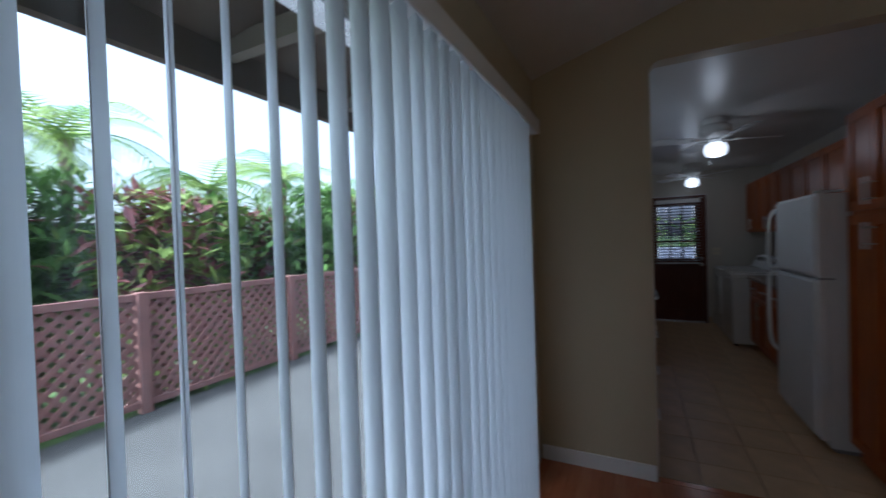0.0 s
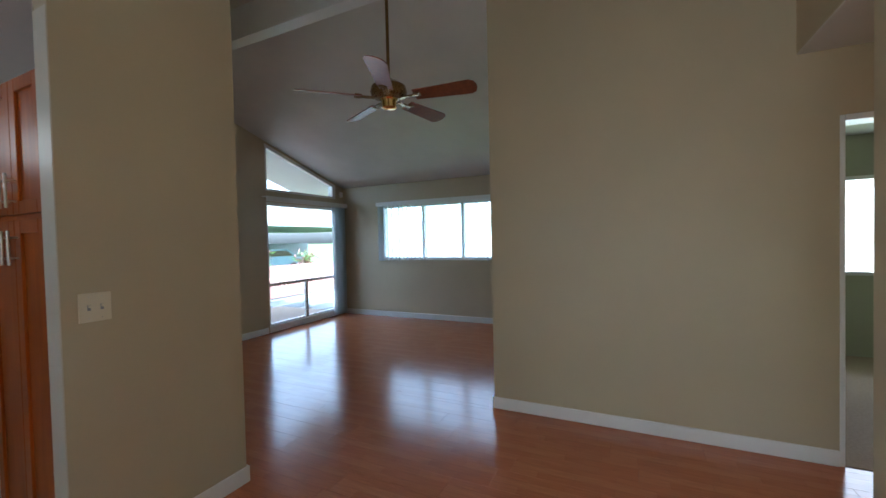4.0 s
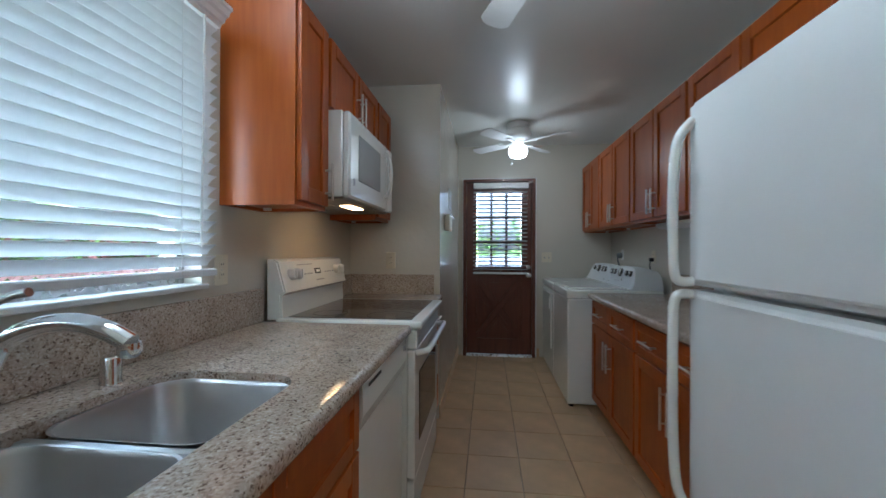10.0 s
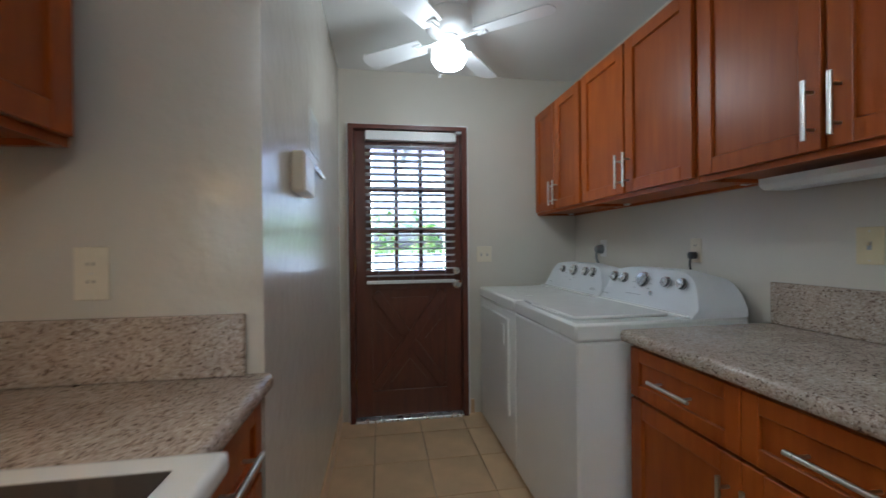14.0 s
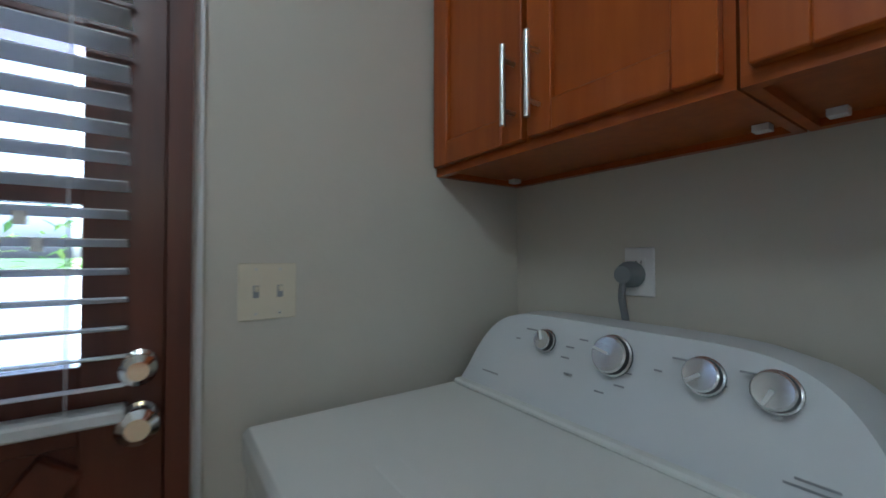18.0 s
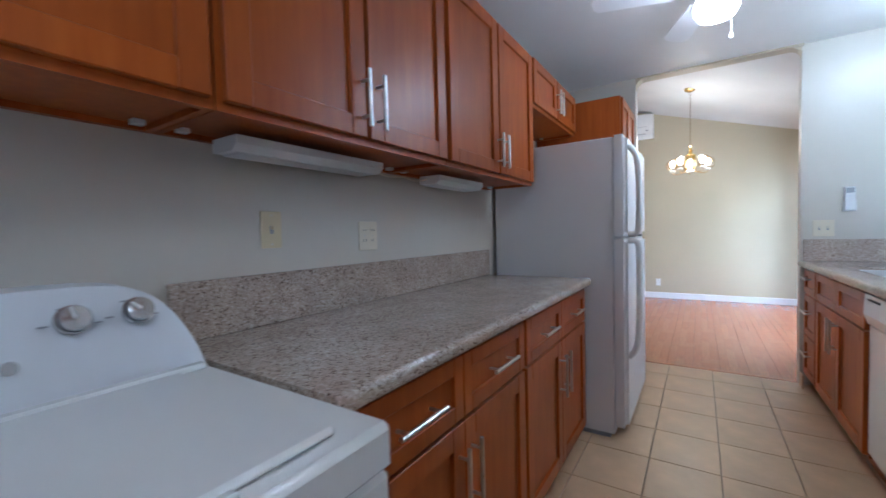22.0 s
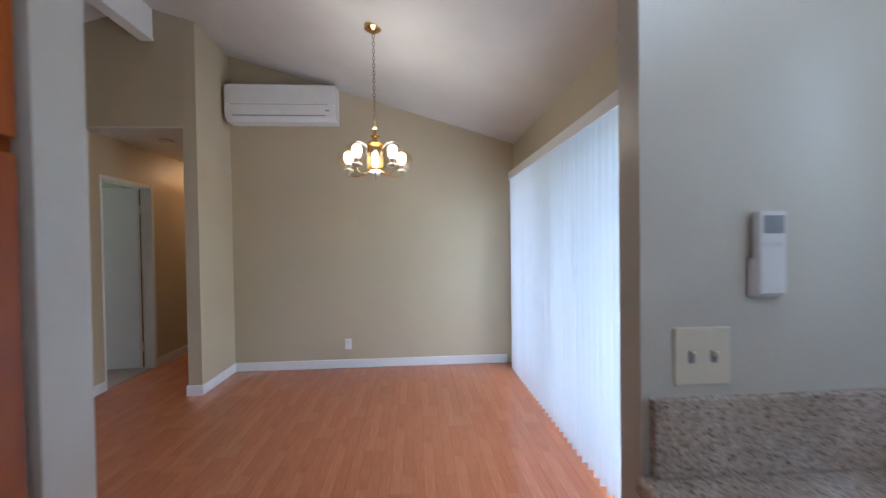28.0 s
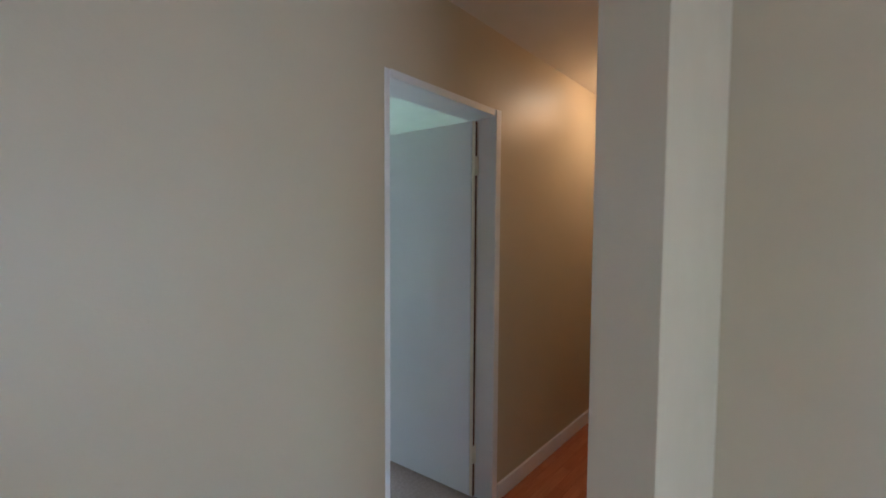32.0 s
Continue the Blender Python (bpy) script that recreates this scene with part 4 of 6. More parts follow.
def laundry(name, y0, y1, label):
    """Washer or dryer with its sloped console along the wall; the front faces -x."""
    ob = thing(name, (1.55, (y0 + y1) / 2, 0), label, name)
    y0, y1 = y0 + 0.001, y1 - 0.001
    part("cabinet", boxes((1.230, 1.95, y0, y1, 0.03, 0.862), bevel=0.008), M["appl"], ob)
    part("top", boxes((1.224, 1.95, y0 - 0.001, y1 + 0.001, 0.865, 0.932), bevel=0.01), M["appl"], ob, "", True)
    for x in (1.27, 1.9):
        for y in (y0 + 0.06, y1 - 0.06):
            part("foot", cyl(bmesh.new(), (x, y, 0), (x, y, 0.035), 0.02), M["black"], ob)
    bm = bmesh.new()
    n = 44
    ys = [y0 + 0.006 + (y1 - y0 - 0.012) * (0.5 - 0.5 * math.cos(math.pi * i / n)) for i in range(n + 1)]
    h = [0.165 * (1 - abs(2 * (y - y0) / (y1 - y0) - 1) ** 7) + 0.012 for y in ys]
    a = [bm.verts.new((1.70, y, 0.93)) for y in ys]
    b = [bm.verts.new((1.72 + 0.29 * z, y, 0.93 + z)) for y, z in zip(ys, h)]
    c = [bm.verts.new((1.80 + 0.2 * z, y, 0.93 + z * 1.02)) for y, z in zip(ys, h)]
    d = [bm.verts.new((1.95, y, 0.93 + 0.85 * z)) for y, z in zip(ys, h)]
    e = [bm.verts.new((1.95, y, 0.93)) for y in ys]
    for p, q in ((a, b), (b, c), (c, d), (d, e)):
        for i in range(n):
            bm.faces.new((p[i], p[i + 1], q[i + 1], q[i]))
    for k in (0, n):
        bm.faces.new([a[k], b[k], c[k], d[k], e[k]])
    bmesh.ops.recalc_face_normals(bm, faces=bm.faces)
    cons = part("console", bm, M["panelgrey"], ob, "pale grey arched control console", True)
    part("ledge", boxes((1.678, 1.702, y0 + 0.015, y1 - 0.015, 0.931, 0.944), bevel=0.004), M["appl"], ob)
    return ob, cons


def con_x(z):
    return 1.703 + 0.33 * (z - 0.93)


def console_knob(cons, y, z, r, mat="silver"):
    x = con_x(z)
    r = r * 1.02
    bm = bmesh.new()
    lathe(bm, (0, 0, 0), [(r * 1.14, 0.0), (r * 1.14, 0.004), (r * 1.04, 0.006), (r, 0.016), (r * 0.9, 0.0185), (r * 0.7, 0.0175), (0.001, 0.0165)], 22, "x")
    bm.transform(Matrix.Translation((x, y, z)) @ Matrix.Rotation(0.32, 4, "Y") @ Matrix.Rotation(math.pi, 4, "Z"))
    k = part("knob", bm, M[mat], cons, "silver control knob with black side faces", True)
    # Faces turned away from the knob's axis are set to black.
    k.data.materials.append(M["black"])
    axis = Matrix.Rotation(0.32, 3, "Y") @ Vector((1, 0, 0))
    for p in k.data.polygons:
        if abs(p.normal.dot(axis)) < 0.35:
            p.material_index = 1
    bm = boxes((-0.0205, -0.016, -0.002, 0.002, 0, r * 0.9))
    bm.transform(Matrix.Translation((x, y, z)) @ Matrix.Rotation(0.32, 4, "Y") @ Matrix.Rotation(0.9 * y * 7, 4, "X"))
    part("pointer", bm, M["wplastic"], k)


def print_bars(cons, rows):
    bm = bmesh.new()
    for y, z, w in rows:
        x = con_x(z)
        one = boxes((-0.0016, -0.0004, -w / 2, w / 2, -0.0015, 0.0015))
        one.transform(Matrix.Translation((x, y, z)) @ Matrix.Rotation(0.32, 4, "Y"))
        me = bpy.data.meshes.new("tmp")
        one.to_mesh(me)
        bm.from_mesh(me)
        one.free()
        bpy.data.meshes.remove(me)
    tagged(part("lettering", bm, M["grey"], cons, "tiny grey lettering"), kind="stuff")


wa, wc = laundry("washer", 6.748, 7.412, "white top-load washer with a silver-knobbed console")
part("lid", boxes((1.255, 1.66, 6.82, 7.36, 0.932, 0.946), bevel=0.006), M["appl"], wa, "white lid", True)
part("lid_lip", boxes((1.243, 1.258, 6.95, 7.23, 0.933, 0.941), bevel=0.003), M["appl"], wa)
for y, r in ((7.318, 0.023), (7.236, 0.023), (7.092, 0.032), (6.941, 0.021), (6.851, 0.021)):
    console_knob(wc, y, 1.055, r)
part("start_button", lathe(bmesh.new(), (con_x(1.0) - 0.002, 7.02, 1.0), [(0.011, 0), (0.01, -0.004)], 16, "x"), M["silver"], wc)
print_bars(wc, [(y + dy, z, w) for y in (7.338, 7.245, 6.944, 6.86) for dy, z, w in ((0, 1.074, 0.03), (0.034, 1.05, 0.012), (-0.034, 1.045, 0.012))] +
           [(7.097 + 0.06 * math.cos(a), 1.04 + 0.04 * math.sin(a), 0.016) for a in (0, 0.5, 1.1, 2.0, 2.6, 3.14, 3.7, 5.6)] + [(7.09 + 0.016 * i, 0.985, 0.009) for i in range(7)] + [(7.36, 0.966, 0.06)])
dr, dc = laundry("dryer", 7.418, 8.155, "white front-load dryer with a silver-knobbed console")
part("door", boxes((1.214, 1.231, 7.50, 8.06, 0.28, 0.82), bevel=0.006), M["appl"], dr, "white dryer door", True)
part("door_grip", boxes((1.207, 1.216, 7.55, 7.60, 0.66, 0.78), bevel=0.004), M["appl"], dr)
part("lint_slot", boxes((1.36, 1.40, 7.60, 7.90, 0.932, 0.9335), bevel=0.001), M["appl"], dr)
for y, r in ((7.913, 0.020), (7.767, 0.031), (7.625, 0.024), (7.543, 0.024)):
    console_knob(dc, y, 1.062, r)
print_bars(dc, [(y + dy, z, w) for y in (7.952, 7.653, 7.566) for dy, z, w in ((0, 1.078, 0.035), (0.036, 1.055, 0.012), (-0.036, 1.05, 0.012))] +
           [(7.80 + 0.062 * math.cos(a), 1.04 + 0.042 * math.sin(a), 0.018) for a in (0, 0.5, 1.1, 2.0, 2.6, 3.14, 3.7, 4.4, 5.6)] + [(8.05, 0.972, 0.05), (7.50, 0.975, 0.04), (7.50, 0.967, 0.06)])
# ---- back door ----
bd = tagged(thing("door_back", (0.73, 8.27, 0), "closed dark mahogany back door with a nine-light window and crossbuck panel", "door"), kind="structure")
fm = boxes((0.315, 0.352, 8.20, 8.33, 0, 2.075), (1.113, 1.15, 8.20, 8.33, 0, 2.075), (0.352, 1.113, 8.20, 8.33, 2.045, 2.075))
part("frame", fm, M["doorwood"], bd)
part("stop", boxes((0.352, 0.375, 8.297, 8.33, 0.018, 2.045), (1.09, 1.113, 8.297, 8.33, 0.018, 2.045), (0.375, 1.09, 8.297, 8.33, 2.02, 2.045)), M["doorwood"], bd)
part("trim", boxes((0.30, 0.315, 8.238, 8.25, 0, 2.09), (1.15, 1.168, 8.232, 8.25, 0, 2.09), (0.30, 1.168, 8.238, 8.25, 2.075, 2.09)), M["white"], bd, "thin white trim")
Y0, Y1 = 8.255, 8.295
leaf = bmesh.new()
box(leaf, 0.354, 0.47, Y0, Y1, 0.02, 2.042, 0.002)
box(leaf, 0.995, 1.111, Y0, Y1, 0.02, 2.042, 0.002)
box(leaf, 0.47, 0.995, Y0, Y1, 1.93, 2.042, 0.002)
box(leaf, 0.47, 0.995, Y0, Y1, 0.92, 1.05, 0.002)
box(leaf, 0.47, 0.995, Y0, Y1, 0.02, 0.20, 0.002)
for z in (1.335, 1.63):
    box(leaf, 0.47, 0.995, Y0 + 0.004, Y1 - 0.004, z - 0.014, z + 0.014)
for x in (0.645, 0.82):
    box(leaf, x - 0.014, x + 0.014, Y0 + 0.004, Y1 - 0.004, 1.05, 1.93)
leaf = part("leaf", leaf, M["doorwood"], bd)
for i in range(3):
    for j in range(3):
        part("pane", boxes((0.47 + 0.175 * i + 0.012, 0.645 + 0.175 * i - 0.012, 8.272, 8.276, (1.05, 1.349, 1.644)[j], (1.321, 1.616, 1.93)[j])), M["doorglass"], leaf).visible_shadow = False
part("panel", boxes((0.468, 0.997, 8.268, 8.285, 0.198, 0.922)), M["doorwood"], leaf)
for s in (1, -1):
    bm = boxes((-0.46, 0.46, -0.017 + 0.0015 * s, 0.004, -0.035, 0.035), bevel=0.004)
    bm.transform(Matrix.Translation((0.7325, 8.268, 0.56)) @ Matrix.Rotation(s * math.atan2(0.70, 0.51), 4, "Y") @ Matrix.Diagonal((0.90, 1, 1, 1)))
    part("crossbuck", bm, M["doorwood"], leaf)
for dx, dz, pts in ((0, 0.2, [(-0.13, 0.10), (0.13, 0.10), (0, -0.06)]), (0, -0.2, [(-0.13, -0.10), (0, 0.06), (0.13, -0.10)]), (-0.17, 0, [(-0.06, -0.14), (0.06, 0), (-0.06, 0.14)]), (0.17, 0, [(0.06, -0.14), (0.06, 0.14), (-0.06, 0)])):
    part("raised_panel", prism(bmesh.new(), [(0.7325 + dx + u, 0.56 + dz + v) for u, v in pts], "y", 8.261, 8.27), M["doorwood"], leaf)
part("threshold", boxes((0.352, 1.113, 8.19, 8.33, 0.0, 0.018), bevel=0.003), M["steel"], bd, "metal threshold")
for z, r in ((0.95, 0.03), (1.045, 0.026)):
    bm = bmesh.new()
    lathe(bm, (1.076, 8.255, z), [(r, 0), (r, -0.008), (r * 0.4, -0.012), (r * 0.4, -0.028), (r * 0.95, -0.04), (r, -0.055), (r * 0.6, -0.066)], 18, "y")
    part("door_knob", bm, M["chrome"], bd, "satin chrome knob", True)
for z in (0.25, 1.1, 1.85):
    part("hinge", boxes((0.338, 0.358, 8.246, 8.256, z - 0.045, z + 0.045)), M["abrass"], bd)


def slat_mesh(name, length, width, along, bow=0.004, material=None, thick=0.0022):
    """A bowed slat along one axis, centred on its own origin."""
    bm = bmesh.new()
    n = 4
    top, low = [], []
    for e in (-length / 2, length / 2):
        for lst, dz in ((top, thick / 2), (low, -thick / 2)):
            lst.append([bm.verts.new((e, (k / n - 0.5) * width, bow * (1 - (2 * k / n - 1) ** 2) + dz) if along == "x" else ((k / n - 0.5) * width, e, bow * (1 - (2 * k / n - 1) ** 2) + dz)) for k in range(n + 1)])
    for a, b in (top, low):
        for k in range(n):
            bm.faces.new((a[k], a[k + 1], b[k + 1], b[k]))
    for p, q in ((top[0], low[0]), (top[1], low[1])):
        for k in range(n):
            bm.faces.new((p[k], p[k + 1], q[k + 1], q[k]))
    for k in (0, n):
        bm.faces.new((top[0][k], top[1][k], low[1][k], low[0][k]))
    bmesh.ops.recalc_face_normals(bm, faces=bm.faces)
    return to_mesh(name, bm, material, Vector((0, 0, 0)), True)


# blind on the back door
bb = thing("door_blind", (0.735, 8.225, 1.0), "white slatted blind hung on the back door, slats open", "blind")
part("headrail", boxes((0.435, 1.072, 8.19, 8.25, 1.965, 2.03), bevel=0.004), M["wplastic"], bb)
sm = slat_mesh("slat", 0.625, 0.05, "x", 0.004, M["blind"])
for i in range(20):
    piece("slat", sm, bb, Matrix.Translation((0.746, 8.222, 1.018 + 0.0475 * i)) @ Matrix.Rotation(radians(-12), 4, "X"))
part("bottom_rail", boxes((0.433, 1.059, 8.197, 8.247, 0.963, 0.985), bevel=0.004), M["blind"], bb)
for x in (0.518, 0.753, 0.988):
    part("ladder_cord", cyl(bmesh.new(), (x, 8.196, 0.97), (x, 8.196, 1.97), 0.0012, n=6), M["wplastic"], bb)
part("pull_cord", boxes((0.93, 0.945, 8.186, 8.194, 1.28, 1.30), (0.95, 0.962, 8.186, 8.194, 1.24, 1.26)), M["wplastic"], bb)
part("bracket", boxes((1.074, 1.15, 8.205, 8.25, 2.03, 2.085), bevel=0.003), M["wplastic"], bb)

# ---- kitchen window with its blind ----
kw = tagged(thing("window_kitchen", (-0.5, 4.2, 1.1), "white framed kitchen slider window over the sink", "window"), kind="structure")
part("window_frame", boxes((-0.56, -0.50, 3.55, 4.86, 1.10, 1.155), (-0.56, -0.50, 3.55, 4.86, 2.02, 2.06), (-0.56, -0.50, 3.55, 3.59, 1.14, 2.02), (-0.56, -0.50, 4.82, 4.86, 1.14, 2.02), (-0.55, -0.51, 4.18, 4.23, 1.14, 2.02)), M["steel"], kw, "aluminium window frame")
part("window_sill", boxes((-0.50, -0.405, 3.54, 4.87, 1.10, 1.118), bevel=0.004), M["white"], kw)
part("valance", prism(bmesh.new(), [(-0.43, 2.045), (-0.368, 2.045), (-0.362, 2.058), (-0.352, 2.062), (-0.346, 2.078), (-0.334, 2.084), (-0.328, 2.1), (-0.32, 2.103), (-0.32, 2.115), (-0.43, 2.115)], "y", 3.54, 4.87), M["white"], kw, "white moulded valance")
for a, b in ((3.59, 4.18), (4.23, 4.82)):
    part("pane", boxes((-0.533, -0.529, a, b, 1.14, 2.02)), M["glass"], kw).visible_shadow = False
kb = thing("window_blind", (-0.385, 4.2, 1.17), "white slatted kitchen blind, half open, over the sink", "blind")
sm = slat_mesh("slat", 1.25, 0.05, "y", 0.004, M["blind"])
for i in range(21):
    piece("slat", sm, kb, Matrix.Translation((-0.383, 4.225, 1.202 + 0.0405 * i)) @ Matrix.Rotation(radians(-42), 4, "Y"))
part("bottom_rail", boxes((-0.408, -0.358, 3.60, 4.85, 1.150, 1.174), bevel=0.004), M["blind"], kb)
for y in (3.72, 4.2, 4.68):
    part("ladder_cord", cyl(bmesh.new(), (-0.357, y, 1.155), (-0.357, y, 2.04), 0.0012, n=6), M["wplastic"], kb)
part("wand", cyl(bmesh.new(), (-0.345, 4.75, 1.25), (-0.345, 4.76, 2.03), 0.004, n=8), M["wplastic"], kb)

# ---- sliding door with vertical blinds ----
sd = tagged(thing("door_sliding", (-0.5, 1.4, 0), "aluminium framed sliding glass door to the patio", "door"), kind="structure")
part("door_frame", boxes((-0.56, -0.47, -0.12, -0.07, 0, 2.08), (-0.56, -0.47, 2.65, 2.70, 0, 2.08), (-0.56, -0.47, -0.07, 2.65, 2.03, 2.08), (-0.56, -0.47, -0.07, 2.65, 0.0, 0.04), (-0.54, -0.49, 1.62, 1.66, 0.04, 2.03)), M["steel"], sd)
for a, b in ((-0.07, 1.62), (1.66, 2.65)):
    part("pane", boxes((-0.517, -0.513, a, b, 0.04, 2.03)), M["glass"], sd).visible_shadow = False
vb = thing("vertical_blind", (-0.34, 1.4, 0.02), "white vertical vane blind over the sliding patio door", "blind")
part("valance", boxes((-0.315, -0.30, -0.14, 2.85, 2.04, 2.12), (-0.426, -0.315, -0.14, 2.85, 2.105, 2.12), (-0.426, -0.315, 2.835, 2.85, 2.04, 2.105), (-0.426, -0.315, -0.14, -0.125, 2.04, 2.105), bevel=0.003), M["white"], vb, "boxed white valance")
part("headrail", boxes((-0.375, -0.33, -0.10, 2.81, 2.065, 2.10)), M["wplastic"], vb)
bm = bmesh.new()
n = 5
f, g = [], []
for z in (0.012, 2.065):
    f.append([bm.verts.new(((k / n - 0.5) * 0.089, 0.006 * (1 - (2 * k / n - 1) ** 2) + 0.0006, z)) for k in range(n + 1)])
    g.append([bm.verts.new(((k / n - 0.5) * 0.089, 0.006 * (1 - (2 * k / n - 1) ** 2) - 0.0006, z)) for k in range(n + 1)])
for a, b in (f, g):
    for k in range(n):
        bm.faces.new((a[k], a[k + 1], b[k + 1], b[k]))
for k in range(n):
    bm.faces.new((f[0][k], f[0][k + 1], g[0][k + 1], g[0][k]))
    bm.faces.new((f[1][k], f[1][k + 1], g[1][k + 1], g[1][k]))
for k in (0, n):
    bm.faces.new((f[0][k], f[1][k], g[1][k], g[0][k]))
bmesh.ops.recalc_face_normals(bm, faces=bm.faces)
vm = to_mesh("vane", bm, M["vane"], Vector((0, 0, 0)), True)
rng = random.Random(3)
y = -0.111
while y < 2.71:
    turn = 143 + 13 * min(1.0, max(0.0, (y - 0.7) / 0.7))
    piece("vane", vm, vb, Matrix.Translation((-0.35, y, 0)) @ Matrix.Rotation(radians(turn + rng.uniform(-2.5, 2.5)), 4, "Z"))
    y += 0.079

# ---- living room window and glass door ----
lw = tagged(thing("window_living", (6.82, 4.15, 1.05), "white framed three-light window in the living room", "window"), kind="structure")
part("window_frame", boxes((6.80, 6.88, 2.92, 5.38, 1.05, 1.10), (6.80, 6.88, 2.92, 5.38, 2.01, 2.06), (6.80, 6.88, 2.92, 2.97, 1.10, 2.01), (6.80, 6.88, 5.33, 5.38, 1.10, 2.01), (6.80, 6.88, 3.74, 3.79, 1.10, 2.01), (6.80, 6.88, 4.50, 4.55, 1.10, 2.01)), M["white"], lw)
for a, b in ((2.97, 3.74), (3.79, 4.50), (4.55, 5.33)):
    part("pane", boxes((6.838, 6.842, a, b, 1.10, 2.01)), M["tinted"], lw).visible_shadow = False
lb = thing("vertical_blind", (6.72, 4.15, 1.03), "short vertical vane blind, opened, on the living room window", "blind")
part("valance", boxes((6.655, 6.67, 2.84, 5.44, 2.04, 2.115), (6.67, 6.768, 2.84, 5.44, 2.10, 2.115), bevel=0.003), M["white"], lb)
bm = boxes((-0.0445, 0.0445, -0.0008, 0.0008, 1.04, 2.06))
vm2 = to_mesh("vane", bm, M["sheer"], Vector((0, 0, 0)))
for i in range(30):
    piece("vane", vm2, lb, Matrix.Translation((6.72, 2.98 + 0.08 * i, 0)) @ Matrix.Rotation(radians(22 + rng.uniform(-4, 4)), 4, "Z"))
for y0 in (5.33, 2.86):
    for i in range(5):
        piece("vane", vm2, lb, Matrix.Translation((6.72, y0 + 0.02 * i, 0)) @ Matrix.Rotation(radians(70), 4, "Z"))

gd = tagged(thing("door_glass", (5.8, 6.36, 0), "tall glazed opening with a low rail in the living room", "door"), kind="structure")
part("door_frame", boxes((4.96, 5.0, 6.32, 6.42, 0.10, 2.06), (6.66, 6.70, 6.32, 6.42, 0.10, 2.06), (5.0, 6.66, 6.32, 6.42, 2.01, 2.06), (4.96, 6.70, 6.31, 6.44, 0.0, 0.10)), M["white"], gd)
part("low_rail", boxes((5.0, 6.66, 6.35, 6.39, 0.72, 0.77), (5.78, 5.84, 6.35, 6.39, 0.10, 0.72), (5.0, 6.66, 6.35, 6.39, 0.10, 0.13)), M["steel"], gd, "grey aluminium rail")
part("pane", boxes((5.0, 6.66, 6.372, 6.376, 0.13, 2.01)), M["tinted"], gd).visible_shadow = False
tf = tagged(thing("window_gable", (5.75, 6.36, 2.23), "trapezoid clerestory window under the sloping ceiling", "window"), kind="structure")
bm = bmesh.new()
prism(bm, [(4.96, 2.23), (6.57, 2.23), (6.57, 2.27), (4.96, 2.27)], "y", 6.31, 6.42)
prism(bm, [(4.96, 2.92), (6.57, 2.437), (6.57, 2.487), (4.96, 2.97)], "y", 6.31, 6.42)
prism(bm, [(4.96, 2.27), (5.0, 2.27), (5.0, 2.908), (4.96, 2.92)], "y", 6.31, 6.42)
prism(bm, [(6.50, 2.27), (6.57, 2.27), (6.57, 2.437), (6.50, 2.458)], "y", 6.31, 6.42)
part("window_frame", bm, M["white"], tf)
part("pane", prism(bmesh.new(), [(5.0, 2.27), (6.50, 2.27), (6.50, 2.458), (5.0, 2.908)], "y", 6.372, 6.376), M["tinted"], tf).visible_shadow = False
gb = thing("vertical_blind", (6.55, 6.22, 0.02), "vertical vane blind drawn aside beside the living room glass", "blind")
part("valance", boxes((4.88, 6.765, 6.185, 6.20, 2.06, 2.14), (4.88, 6.765, 6.2, 6.298, 2.125, 2.14), bevel=0.003), M["white"], gb)
bm = boxes((-0.0445, 0.0445, -0.0008, 0.0008, 0.03, 2.07))
vm3 = to_mesh("vane", bm, M["sheer"], Vector((0, 0, 0)))
for i in range(15):
    piece("vane", vm3, gb, Matrix.Translation((6.42 + 0.022 * i, 6.25, 0)) @ Matrix.Rotation(radians(62 + rng.uniform(-8, 8)), 4, "Z"))
sn = thing("alarm_sensor", (6.70, 6.27, 2.32), "small white corner alarm sensor", "sensor")
part("case", boxes((6.66, 6.72, 6.24, 6.295, 2.27, 2.37), bevel=0.01), M["wplastic"], sn)

# ---- hall door ----
hd = tagged(thing("door_hall", (3.76, -0.32, 0), "white bedroom door standing open into the room", "door"), kind="structure")
part("door_frame", boxes((3.686, 3.84, 0.03, 0.055, 0, 2.075), (3.676, 3.84, -0.70, -0.655, 0, 2.075), (3.68, 3.84, -0.655, 0.03, 2.04, 2.075), bevel=0.003), M["white"], hd)
bm = boxes((0.0, 0.72, -0.035, 0.0, 0.02, 2.03), bevel=0.002)
swing = Matrix.Translation((3.805, -0.617, 0)) @ Matrix.Rotation(radians(8), 4, "Z")
bm.transform(swing)
hl = part("leaf", bm, M["door_white"], hd)
part("jamb_edge", boxes((3.790, 3.804, -0.654, -0.621, 0.02, 2.03)), M["plastic"], hd, "cream painted jamb edge")
# Solid strip in dark door wood, painting the shade of the hinge gap.
part("hinge_gap", boxes((3.7875, 3.791, -0.642, -0.630, 0.02, 2.03)), M["doorwood"], hd, "dark strip painted as the shaded gap beside the hinges")
for sgn in (1, -1):
    bm = bmesh.new()
    yy = 0.0 if sgn > 0 else -0.035
    lathe(bm, (0.655, yy, 0.915), [(0.03, 0), (0.03, sgn * 0.006), (0.012, sgn * 0.01), (0.012, sgn * 0.03), (0.026, sgn * 0.04), (0.028, sgn * 0.055), (0.016, sgn * 0.066)], 18, "y")
    bm.transform(swing)
    part("door_knob", bm, M["chrome"], hl, "round chrome knob", True)
for z in (0.25, 1.80):
    part("hinge", boxes((3.784, 3.800, -0.654, -0.618, z - 0.05, z + 0.05), bevel=0.002), M["plastic"], hd, "painted hinge")
sk = thing("smoke_detector", (3.22, -0.2, 2.455), "round cream smoke detector on the hall ceiling", "smoke detector")
